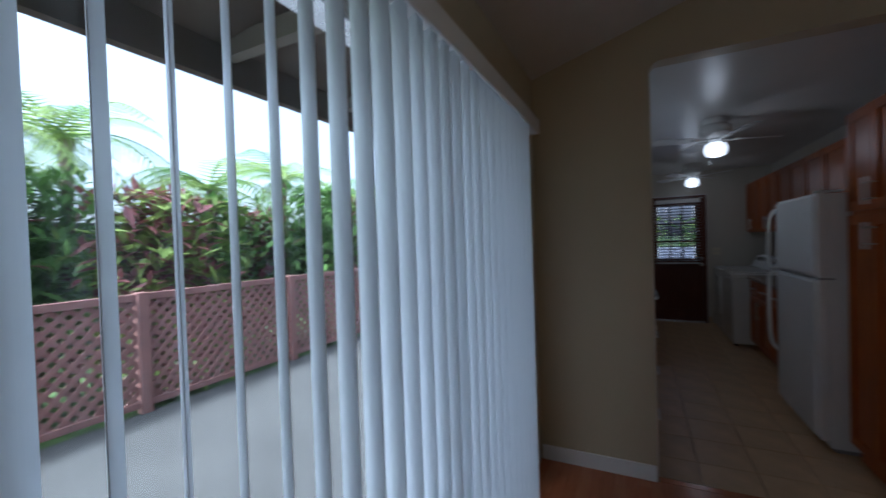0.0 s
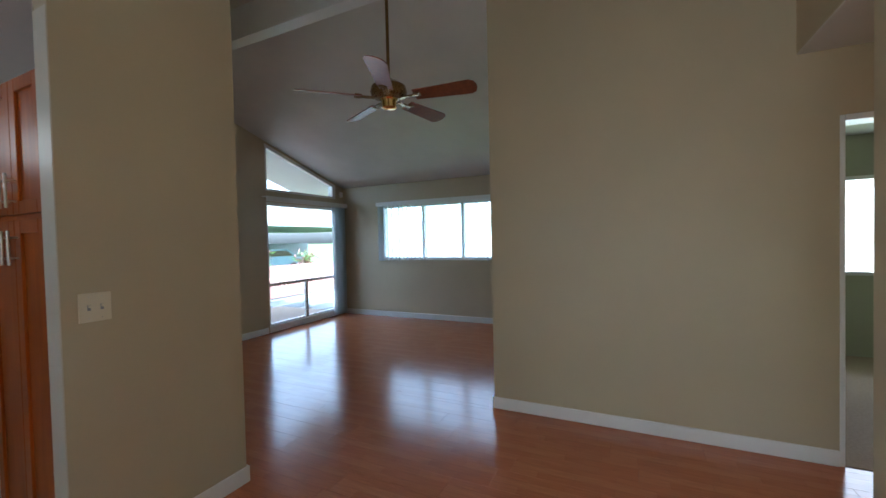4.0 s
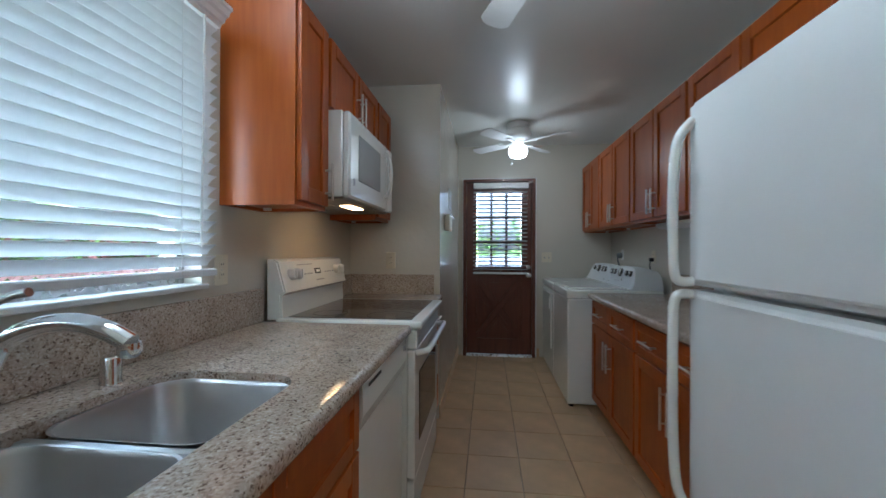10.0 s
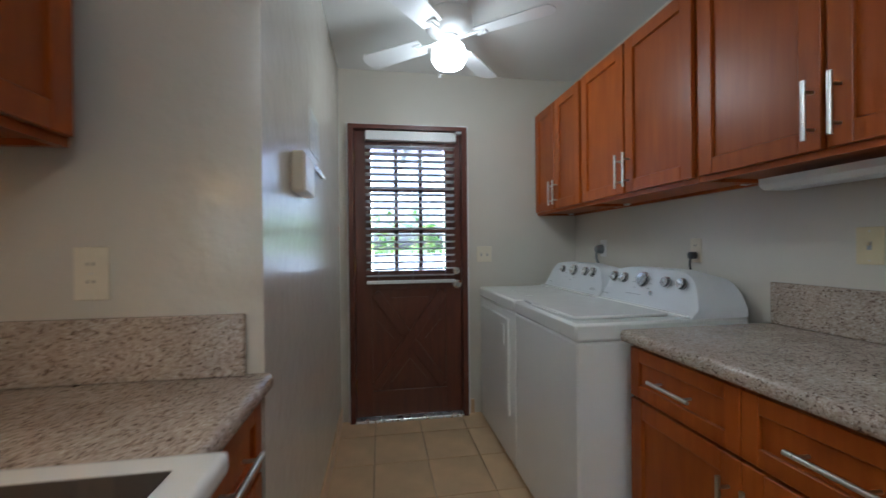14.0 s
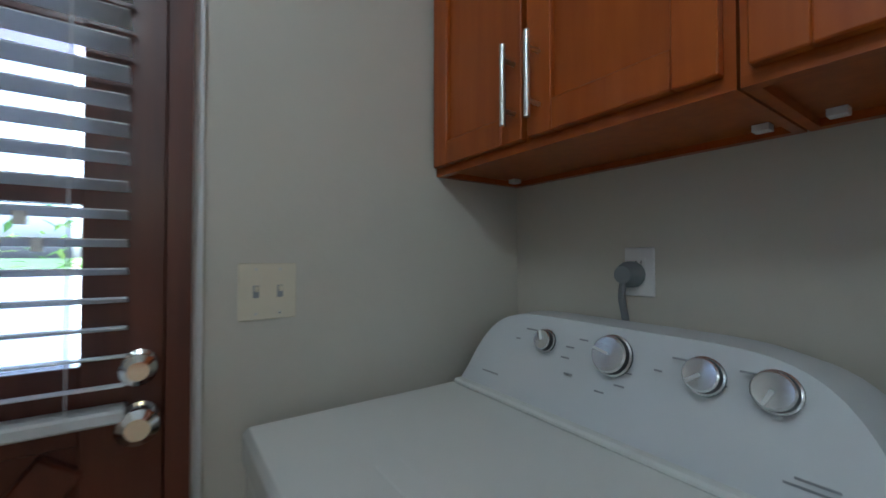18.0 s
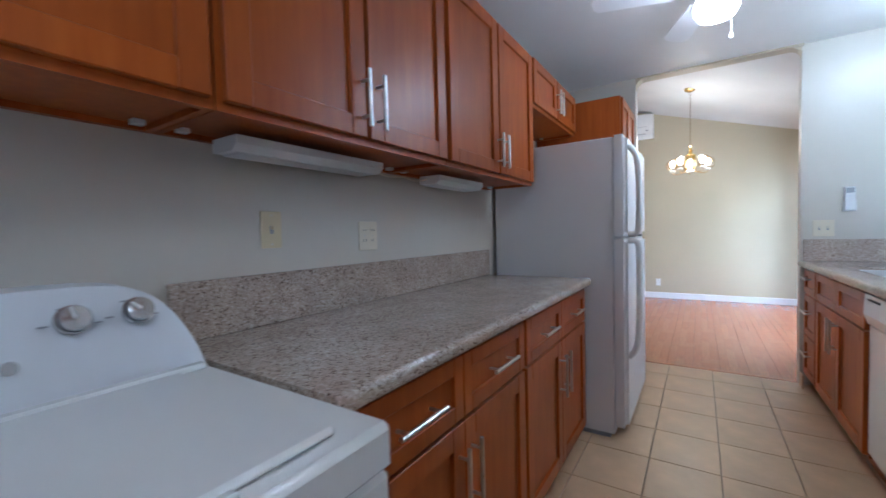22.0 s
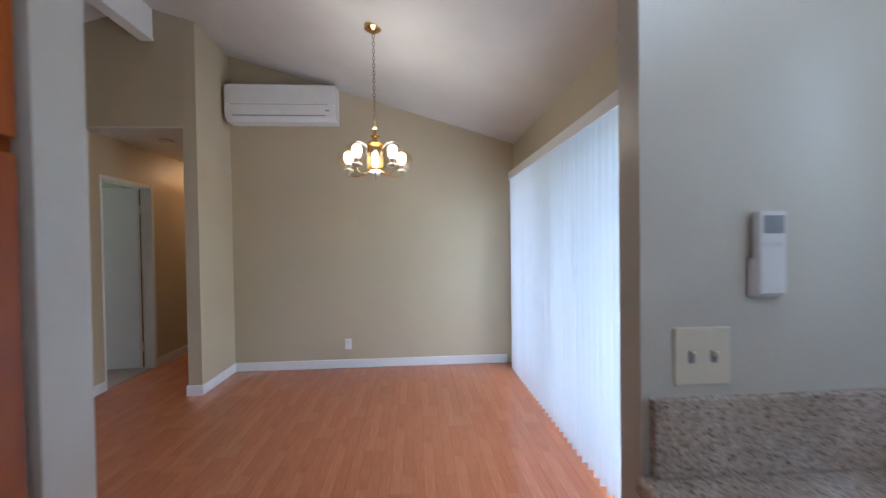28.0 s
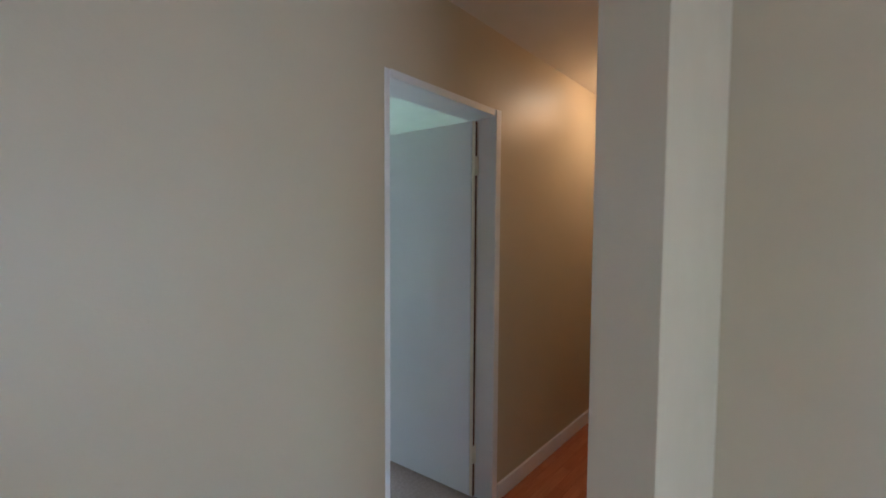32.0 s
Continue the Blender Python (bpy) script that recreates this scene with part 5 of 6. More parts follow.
part("case", lathe(bmesh.new(), (3.22, -0.2, 2.465), [(0.065, 0), (0.065, -0.018), (0.05, -0.034), (0.02, -0.036)]), M["plastic"], sk, "", True)

hlamp = thing("ceiling_light", (3.27, -1.75, 2.465), "small lit dome light on the hall ceiling", "ceiling light")
part("dome", lathe(bmesh.new(), (3.27, -1.75, 2.465), [(0.13, 0), (0.12, -0.03), (0.08, -0.06), (0.02, -0.075)]), M["bulb"], hlamp, "", True)
part("trim_ring", lathe(bmesh.new(), (3.27, -1.75, 2.466), [(0.145, 0), (0.145, -0.012), (0.125, -0.014)]), M["brass"], hlamp, "", True)
lamp("hall_bulb", "POINT", (3.27, -1.75, 2.33), 0.42, (1.0, 0.46, 0.15), 0.1)
bwin = tagged(thing("window_bedroom", (6.55, -0.6, 0.9), "white framed bedroom window", "window"), kind="structure")
part("window_frame", boxes((6.52, 6.58, -1.6, 0.4, 0.9, 0.94), (6.52, 6.58, -1.6, 0.4, 1.96, 2.0), (6.52, 6.58, -1.6, -1.56, 0.94, 1.96), (6.52, 6.58, 0.36, 0.4, 0.94, 1.96), (6.53, 6.57, -0.62, -0.58, 0.94, 1.96)), M["white"], bwin)
lamp("daylight_bedroom", "AREA", (6.62, -0.6, 1.45), 0.5, (0.95, 0.96, 1.0), 2.0, (4, -0.6, 1.4), 1.1)

# ---- ceiling fans ----


def blade_mesh(bm, length, w0, w1, thick=0.006):
    out = [(0, -w0 / 2), (length * 0.9, -w1 / 2), (length * 0.97, -w1 * 0.36), (length, -w1 * 0.12), (length, w1 * 0.12), (length * 0.97, w1 * 0.36), (length * 0.9, w1 / 2), (0, w0 / 2)]
    prism(bm, out, "z", -thick / 2, thick / 2)
    return bm


def white_fan(x, y, label, spin):
    ob = thing("ceiling_fan", (x, y, 2.47), label, "ceiling fan", "white kitchen ceiling fans")
    part("housing", lathe(bmesh.new(), (x, y, 2.47), [(0.10, 0), (0.105, -0.015), (0.095, -0.05), (0.10, -0.055), (0.12, -0.075), (0.125, -0.12), (0.11, -0.145), (0.07, -0.165), (0.06, -0.175)], 28), M["white"], ob, "", True)
    part("light_collar", lathe(bmesh.new(), (x, y, 2.296), [(0.05, 0), (0.055, -0.012), (0.045, -0.03), (0.04, -0.045)], 20), M["white"], ob, "", True)
    part("globe", lathe(bmesh.new(), (x, y, 2.262), [(0.042, 0), (0.078, -0.018), (0.09, -0.05), (0.09, -0.085), (0.072, -0.115), (0.035, -0.128)], 24), M["opal"], ob, "lit white schoolhouse globe", True)
    for i in range(4):
        a = radians(spin + 90 * i)
        bm = bmesh.new()
        blade_mesh(bm, 0.38, 0.105, 0.135)
        bm.transform(Matrix.Translation((x, y, 2.285)) @ Matrix.Rotation(a, 4, "Z") @ Matrix.Translation((0.16, 0, 0)) @ Matrix.Rotation(radians(11), 4, "X"))
        part("blade", bm, M["white"], ob, "white fan blade")
        bm = boxes((0.07, 0.19, -0.012, 0.012, -0.006, 0.004), (0.15, 0.205, -0.035, -0.022, -0.004, 0.006), (0.15, 0.205, 0.022, 0.035, -0.004, 0.006), (0.19, 0.205, -0.035, 0.035, -0.004, 0.006), bevel=0.003)
        bm.transform(Matrix.Translation((x, y, 2.281)) @ Matrix.Rotation(a, 4, "Z"))
        part("blade_arm", bm, M["white"], ob)
    part("pull_chain", tube(bmesh.new(), [(x - 0.05, y - 0.05, 2.28), (x - 0.06, y - 0.06, 2.20), (x - 0.06, y - 0.06, 2.085)], 0.0012, 6), M["white"], ob)
    part("pull_knob", lathe(bmesh.new(), (x - 0.06, y - 0.06, 2.06), [(0.003, 0.028), (0.009, 0.01), (0.006, 0)], 10), M["white"], ob, "white pull knob", True)
    lamp("fan_bulb", "POINT", (x, y, 2.07), FAN_W, (1.0, 0.98, 0.95), 0.09)


FAN_W = 0.23
white_fan(0.81, 4.88, "white ceiling fan with a lit globe over the sink run", 21)
white_fan(0.89, 7.42, "white ceiling fan with a lit globe by the back door", 52)

FX, FY = 3.06, 2.75
lfan = thing("ceiling_fan", (FX, FY, 2.5), "antique brass ceiling fan with cherry blades on a long rod", "ceiling fan")
part("rod", cyl(bmesh.new(), (FX, FY, 2.58), (FX, FY, 3.245), 0.012), M["abrass"], lfan, "", True)
part("canopy", lathe(bmesh.new(), (FX, FY, 3.245), [(0.06, 0), (0.055, -0.03), (0.02, -0.06)]), M["abrass"], lfan, "", True)
part("motor", lathe(bmesh.new(), (FX, FY, 2.44), [(0.07, 0), (0.125, 0.02), (0.135, 0.05), (0.125, 0.09), (0.08, 0.12), (0.03, 0.15)], 28), M["abrass"], lfan, "", True)
part("switch_housing", lathe(bmesh.new(), (FX, FY, 2.37), [(0.04, 0), (0.055, 0.01), (0.055, 0.06), (0.065, 0.07)], 24), M["brass"], lfan, "brass switch housing", True)
for i in range(5):
    a = radians(-10 + 72 * i)
    bm = bmesh.new()
    blade_mesh(bm, 0.46, 0.11, 0.145)
    bm.transform(Matrix.Translation((FX, FY, 2.45)) @ Matrix.Rotation(a, 4, "Z") @ Matrix.Translation((0.2, 0, 0)) @ Matrix.Rotation(radians(-16), 4, "X"))
    part("blade", bm, M["blade"], lfan, "dark cherry fan blade")
    bm = boxes((0.10, 0.24, -0.02, 0.02, -0.008, 0.003), (0.20, 0.25, -0.04, 0.04, -0.004, 0.006), bevel=0.003)
    bm.transform(Matrix.Translation((FX, FY, 2.446)) @ Matrix.Rotation(a, 4, "Z"))
    part("blade_arm", bm, M["abrass"], lfan)

# ---- chandelier ----
CX, CY, CH_TURN = 0.975, 1.188, -85.3
ch = thing("chandelier", (CX, CY, 1.9), "polished brass chandelier with five clear globes, lit", "chandelier")
part("canopy", lathe(bmesh.new(), (CX, CY, zc(CX) + 0.012), [(0.065, 0), (0.062, -0.025), (0.03, -0.045), (0.01, -0.05)]), M["brass"], ch, "", True)
bm = bmesh.new()
z = 2.20
k = 0
while z < zc(CX) - 0.04:
    cxn = [Vector((CX + (0.009 * math.cos(a) if k % 2 else 0), CY + (0 if k % 2 else 0.009 * math.cos(a)), z + 0.016 * math.sin(a))) for a in np.linspace(0, 6.2832, 9)]
    tube(bm, cxn, 0.0022, 5)
    z += 0.026
    k += 1
part("chain", bm, M["abrass"], ch, "darkened brass link chain", True)
part("base_plate", lathe(bmesh.new(), (CX, CY, 1.90), [(0.001, -0.022), (0.006, -0.018), (0.008, -0.006), (0.048, -0.004), (0.062, 0.0), (0.062, 0.008), (0.03, 0.012), (0.001, 0.012)], 20), M["brass"], ch, "", True)
part("downlight", lathe(bmesh.new(), (CX, CY, 1.893), [(0.046, 0.003), (0.046, 0), (0.01, -0.001)], 20), M["bulb"], ch, "lit downlight disc")
part("finial", lathe(bmesh.new(), (CX, CY, 2.085), [(0.001, 0), (0.06, 0.0), (0.062, 0.008), (0.04, 0.014), (0.022, 0.018), (0.02, 0.05), (0.034, 0.054), (0.034, 0.06), (0.016, 0.066), (0.014, 0.10), (0.022, 0.104), (0.01, 0.118), (0.004, 0.125)], 20), M["brass"], ch, "stepped brass finial", True)
part("column_bulb", lathe(bmesh.new(), (CX, CY, 1.912), [(0.012, 0), (0.02, 0.03), (0.026, 0.07), (0.022, 0.11), (0.008, 0.13)], 16), M["bulb"], ch, "lit bulb inside the glass column", True)
for i in range(12):
    a = radians(30 * i)
    part("column_rod", cyl(bmesh.new(), (CX + 0.052 * math.cos(a), CY + 0.052 * math.sin(a), 1.907), (CX + 0.052 * math.cos(a), CY + 0.052 * math.sin(a), 2.087), 0.0085, n=10), M["rodglass"], ch, "amber glass rod", True).visible_shadow = False
for i in range(5):
    a = radians(CH_TURN + 72 * i)
    c, s = math.cos(a), math.sin(a)

    def P(r, h):
        return (CX + r * c, CY + r * s, h)
    part("arm", tube(bmesh.new(), arc([P(0.05, 1.902), P(0.085, 1.875), P(0.15, 1.862), P(0.188, 1.868), P(0.20, 1.885), P(0.20, 1.90)]), 0.0042, 8), M["brass"], ch, "thin brass curved arm", True)
    part("cup", lathe(bmesh.new(), P(0.20, 1.905), [(0.008, -0.014), (0.034, -0.004), (0.036, 0.008), (0.03, 0.014)], 18), M["nickel"], ch, "silver globe cup", True)
    part("globe", lathe(bmesh.new(), P(0.20, 1.985), [(0.034, -0.07)] + [(0.08 * math.cos(t), 0.08 * math.sin(t)) for t in (-1.05 + 0.2318 * q for q in range(12))], 24), M["globe"], ch, "clear smoky glass globe", True).visible_shadow = False
    part("socket", cyl(bmesh.new(), P(0.20, 1.917), P(0.20, 1.953), 0.016), M["grey"], ch, "grey lamp socket")
    part("bulb", lathe(bmesh.new(), P(0.20, 1.953), [(0.014, 0), (0.028, 0.02), (0.036, 0.05), (0.03, 0.08), (0.01, 0.094)], 16), M["bulb"], ch, "lit warm bulb", True)
lamp("chandelier_glow", "POINT", (CX, CY, 2.24), 0.6, (1.0, 0.84, 0.62), 0.16)

# ---- air conditioner ----
ac = thing("air_conditioner", (2.12, -0.3, 2.70), "white wall-mounted split air conditioner near the ceiling", "air conditioner")
prof = [(-0.409, 2.675), (-0.25, 2.675), (-0.205, 2.71), (-0.192, 2.775), (-0.192, 3.02), (-0.21, 3.05), (-0.409, 3.055)]
part("body", prism(bmesh.new(), prof, "x", 1.515, 2.64), M["wplastic"], ac)
part("flap", boxes((1.62, 2.565, -0.206, -0.19, 2.722, 2.730), (1.60, 2.585, -0.194, -0.19, 2.838, 2.842)), M["grey"], ac, "dark air flap line")
part("front_panel", boxes((1.535, 2.62, -0.193, -0.186, 2.85, 3.04), bevel=0.003), M["wplastic"], ac)
part("display", boxes((1.58, 1.62, -0.1935, -0.19, 2.77, 2.785)), M["grey"], ac)

# ---- vanity light over the kitchen window ----
vl = thing("wall_light", (-0.38, 4.2, 2.26), "wavy nickel wall light with four lit bell shades over the window", "wall light")
part("backplate", boxes((-0.43, -0.405, 4.12, 4.32, 2.17, 2.27), bevel=0.01), M["nickel"], vl, "", True)
part("stem", cyl(bmesh.new(), (-0.41, 4.2, 2.22), (-0.28, 4.2, 2.225), 0.008), M["nickel"], vl, "", True)
part("wavy_bar", tube(bmesh.new(), [(-0.28, 3.72 + 0.02 * k, 2.215 + 0.022 * math.sin(0.02 * k * 2 * math.pi / 0.25 + 1.2)) for k in range(50)], 0.008, 8), M["nickel"], vl, "", True)
for y in (3.82, 4.07, 4.32, 4.57):
    part("cup", lathe(bmesh.new(), (-0.28, y, 2.225), [(0.012, -0.02), (0.026, -0.005), (0.028, 0.02)], 14), M["nickel"], vl, "", True)
    part("shade", lathe(bmesh.new(), (-0.28, y, 2.24), [(0.02, 0), (0.05, 0.02), (0.07, 0.06), (0.078, 0.12), (0.075, 0.12), (0.06, 0.06), (0.01, 0.02)], 20), M["opalwarm"], vl, "lit frosted bell shade", True)
    lamp("vanity_bulb", "POINT", (-0.28, y, 2.39), 0.03, (0.90, 0.96, 1.0), 0.05)


# ---- switches, outlets and small fittings ----
def plate(name, axis, at, u, z, w, h, label, material, kind, out):
    """Wall plate w x h centred at (u, z) on a wall; axis is the wall's normal, out the way it faces."""
    place = (at, u, z) if axis == "x" else (u, at, z)
    ob = thing(name, place, label, "outlet" if "outlet" in name else "switch")

    def slab(du, dz, bw, bh, d0, d1, bevel=0.0):
        lo, hi = sorted((at + out * d0, at + out * d1))
        if axis == "x":
            return boxes((lo, hi, u + du - bw / 2, u + du + bw / 2, z + dz - bh / 2, z + dz + bh / 2), bevel=bevel)
        return boxes((u + du - bw / 2, u + du + bw / 2, lo, hi, z + dz - bh / 2, z + dz + bh / 2), bevel=bevel)
    part("plate", slab(0, 0, w, h, 0.0005, 0.006, 0.002), material, ob)
    n = 2 if w > 0.09 else 1
    for i in range(n):
        du = (i - (n - 1) / 2) * 0.046
        if "switch" in name:
            part("toggle_slot", slab(du, 0, 0.011, 0.025, 0.006, 0.0075), M["grey"], ob)
            part("toggle", slab(du, 0.006, 0.008, 0.012, 0.007, 0.018, 0.002), material, ob)
        else:
            for dz in (0.02, -0.02):
                f = part("socket", slab(du, dz, 0.03, 0.026, 0.006, 0.0075, 0.001), material, ob)
                for dd in (-0.006, 0.006):
                    part("slot", slab(du + dd, dz + 0.002, 0.002, 0.008, 0.0075, 0.0082), M["black"], f)
        for dz in ((0.045, -0.045) if "switch" in name else (0,)):
            part("screw", slab(du, dz, 0.005, 0.005, 0.006, 0.0068), M["nickel"], ob)
    return ob


plate("light_switch", "y", 3.22, 1.452, 1.151, 0.115, 0.122, "ivory double switch plate on the tan wall", M["plastic"], 0, -1)
plate("light_switch", "y", 3.302, 0.135, 1.148, 0.115, 0.115, "ivory double switch plate by the doorway", M["plastic"], 0, 1)
plate("light_switch", "y", 8.25, 1.284, 1.162, 0.112, 0.115, "ivory double switch plate beside the back door", M["plastic"], 0, -1)
plate("wall_outlet", "y", 3.302, -0.372, 1.148, 0.072, 0.118, "ivory outlet above the granite splash", M["plastic"], 0, 1)
plate("wall_outlet", "y", 6.43, -0.118, 1.164, 0.072, 0.122, "ivory outlet in the range nook", M["plastic"], 0, -1)
plate("wall_outlet", "y", -0.41, 1.461, 0.266, 0.07, 0.115, "white low outlet on the end wall", M["wplastic"], 0, 1)
plate("wall_outlet", "x", -0.43, 4.963, 1.163, 0.074, 0.118, "ivory outlet under the wall cabinet", M["plastic"], 0, 1)
plate("wall_outlet", "x", 2.007, 5.968, 1.18, 0.105, 0.115, "ivory double outlet over the counter", M["plastic"], 0, -1)
plate("light_switch", "x", 2.007, 6.40, 1.207, 0.071, 0.115, "yellowed switch plate over the counter", M["yplastic"], 0, -1)
o1 = plate("wall_outlet", "x", 2.007, 7.074, 1.189, 0.066, 0.112, "ivory outlet with the washer plugged in", M["plastic"], 0, -1)
part("plug", boxes((1.965, 2.0, 7.056, 7.088, 1.15, 1.182), bevel=0.006), M["black"], o1, "black plug")
part("cord", tube(bmesh.new(), arc([(1.975, 7.072, 1.155), (1.968, 7.072, 1.125), (1.975, 7.068, 1.07), (1.985, 7.066, 0.98)]), 0.0045, 8), M["black"], o1, "black cord", True)
o2 = plate("wall_outlet", "x", 2.007, 7.860, 1.198, 0.07, 0.112, "white dryer outlet with its plug", M["wplastic"], 0, -1)
part("plug", lathe(bmesh.new(), (2.0, 7.874, 1.192), [(0.03, 0), (0.03, -0.02), (0.02, -0.045)], 16, "x"), M["plug"], o2, "grey dryer plug", True)
part("cord", tube(bmesh.new(), arc([(1.965, 7.874, 1.187), (1.962, 7.879, 1.14), (1.98, 7.879, 1.07), (1.98, 7.879, 0.97)]), 0.008, 8), M["plug"], o2, "grey dryer cord", True)

rc = thing("remote_control", (0.005, 3.313, 1.35), "white air conditioner remote in its wall holder", "remote control")
part("holder", boxes((-0.030, 0.040, 3.302, 3.318, 1.262, 1.34), bevel=0.003), M["wplastic"], rc)
part("remote", boxes((-0.024, 0.034, 3.308, 3.328, 1.268, 1.432), bevel=0.004), M["wplastic"], rc)
part("screen", boxes((-0.016, 0.026, 3.328, 3.3292, 1.388, 1.423)), M["grey"], rc, "grey screen")
for i in range(3):
    part("button", boxes((-0.014 + 0.015 * i, -0.004 + 0.015 * i, 3.328, 3.330, 1.363, 1.372)), M["panelgrey"], rc)
th = thing("wall_phone_box", (0.27, 6.83, 1.4), "cream wall intercom box on the glossy wall", "intercom")
part("case", boxes((0.25, 0.295, 6.74, 6.93, 1.40, 1.535), bevel=0.008), M["plastic"], th)
nb = thing("notice_card", (0.252, 7.2, 1.7), "small notice card pinned on the glossy wall", "notice")
part("sheet", boxes((0.25, 0.253, 7.08, 7.34, 1.62, 1.80)), M["lightwood"], nb)
for a, b, z in ((7.10, 7.30, 1.77), (7.10, 7.26, 1.74), (7.10, 7.31, 1.71), (7.10, 7.24, 1.68)):
    part("text_line", boxes((0.2531, 0.2538, a, b, z, z + 0.01)), M["grey"], nb)
kh = thing("key_hooks", (0.255, 7.3, 1.5), "small key rack on the glossy wall", "key rack")
part("rail", boxes((0.25, 0.262, 7.14, 7.42, 1.555, 1.575)), M["steel"], kh)
for y in (7.18, 7.26, 7.34):
    part("hook", tube(bmesh.new(), [(0.26, y, 1.56), (0.275, y, 1.54), (0.28, y, 1.55)], 0.003, 6), M["steel"], kh)

for y0, y1, x0, x1 in ((6.06, 6.60, 1.83, 1.94), (5.28, 5.69, 1.83, 1.94)):
    ul = thing("undercabinet_light", (1.885, (y0 + y1) / 2, 1.41), "white fluorescent strip under the wall cabinets, switched off", "strip light", "strip lights under the cabinets")
    part("case", prism(bmesh.new(), [(x0, 1.44), (x1, 1.44), (x1, 1.405), (x0 + 0.02, 1.402), (x0, 1.418)], "y", y0, y1), M["wplastic"], ul)
    part("diffuser", boxes((x0 + 0.022, x1 - 0.01, y0 + 0.02, y1 - 0.02, 1.399, 1.404)), M["blind"], ul)
cb = thing("strip_light_cord", (1.9, 5.9, 1.43), "thin cord between the strip lights", "cord")
part("cord", tube(bmesh.new(), arc([(1.90, 6.06, 1.425), (1.905, 5.95, 1.412), (1.90, 5.85, 1.418), (1.905, 5.77, 1.41), (1.90, 5.69, 1.425)]), 0.003, 6), M["plastic"], cb, "", True)
# ---- outside ----
structure("ground", boxes((-400, 400, -400, 400, -0.6, -0.35)), M["grass"], "grass reaching to the horizon", "ground")
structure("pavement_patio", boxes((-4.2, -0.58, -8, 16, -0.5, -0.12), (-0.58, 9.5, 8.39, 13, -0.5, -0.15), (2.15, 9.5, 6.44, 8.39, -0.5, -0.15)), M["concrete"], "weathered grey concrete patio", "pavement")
# house walls' outer face and eave over the patio
eave = bmesh.new()
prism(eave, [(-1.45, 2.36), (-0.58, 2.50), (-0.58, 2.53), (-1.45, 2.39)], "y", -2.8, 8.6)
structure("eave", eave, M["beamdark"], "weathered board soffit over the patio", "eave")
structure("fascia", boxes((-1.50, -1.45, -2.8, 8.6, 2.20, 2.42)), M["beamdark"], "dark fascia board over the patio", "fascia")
rm = boxes((-1.45, -0.58, -0.03, 0.03, 2.36, 2.45))
rafter = to_mesh("rafter", rm, M["beampale"], Vector((0, 0, 0)))
eave_ob = bpy.data.objects["eave"]
for i in range(9):
    piece("rafter", rafter, eave_ob, Matrix.Translation((0, -0.6 + 0.8 * i, -0.06)))


def lattice_fence(y0, y1, x):
    ob = thing("lattice_fence", (x, (y0 + y1) / 2, -0.1), "red-brown painted wooden lattice fence panel", "fence", "lattice fence panels")
    part("post", boxes((x - 0.05, x + 0.05, y0 - 0.05, y0 + 0.05, -0.12, 1.06), bevel=0.004), M["redfence"], ob)
    part("rail", boxes((x - 0.025, x + 0.025, y0 + 0.05, y1 - 0.05, 0.98, 1.05), bevel=0.003), M["redfence"], ob)
    part("rail", boxes((x - 0.025, x + 0.025, y0 + 0.05, y1 - 0.05, -0.06, 0.0), bevel=0.003), M["redfence"], ob)
    h, w = 0.98, y1 - y0 - 0.1
    full = h * math.sqrt(2)
    for s in (1, -1):
        k = -h
        while k < w:
            # strip from (k, 0) rising at 45 degrees, clipped to the panel
            a, b = max(0, -k), min(h, w - k)
            if b - a > 0.04:
                c = (a + b) / 2
                ln = (b - a) * math.sqrt(2)
                key = (round(ln, 2), s)
                if key not in LAT:
                    bm = boxes((-0.004, 0.004, -ln / 2, ln / 2, -0.022, 0.022))
                    bm.transform(Matrix.Rotation(s * math.pi / 4, 4, "X"))
                    LAT[key] = to_mesh("slat", bm, M["redfence"], Vector((0, 0, 0)))
                yy = y0 + 0.05 + (k + c if s > 0 else w - (k + c))
                piece("slat", LAT[key], ob, Matrix.Translation((x + 0.005 * s, yy, 0.0 + c)))
            k += 0.125


LAT = {}
for i in range(6):
    lattice_fence(0.9 + 1.85 * i - 1.85, 0.9 + 1.85 * i, -4.2)

rng = random.Random(11)


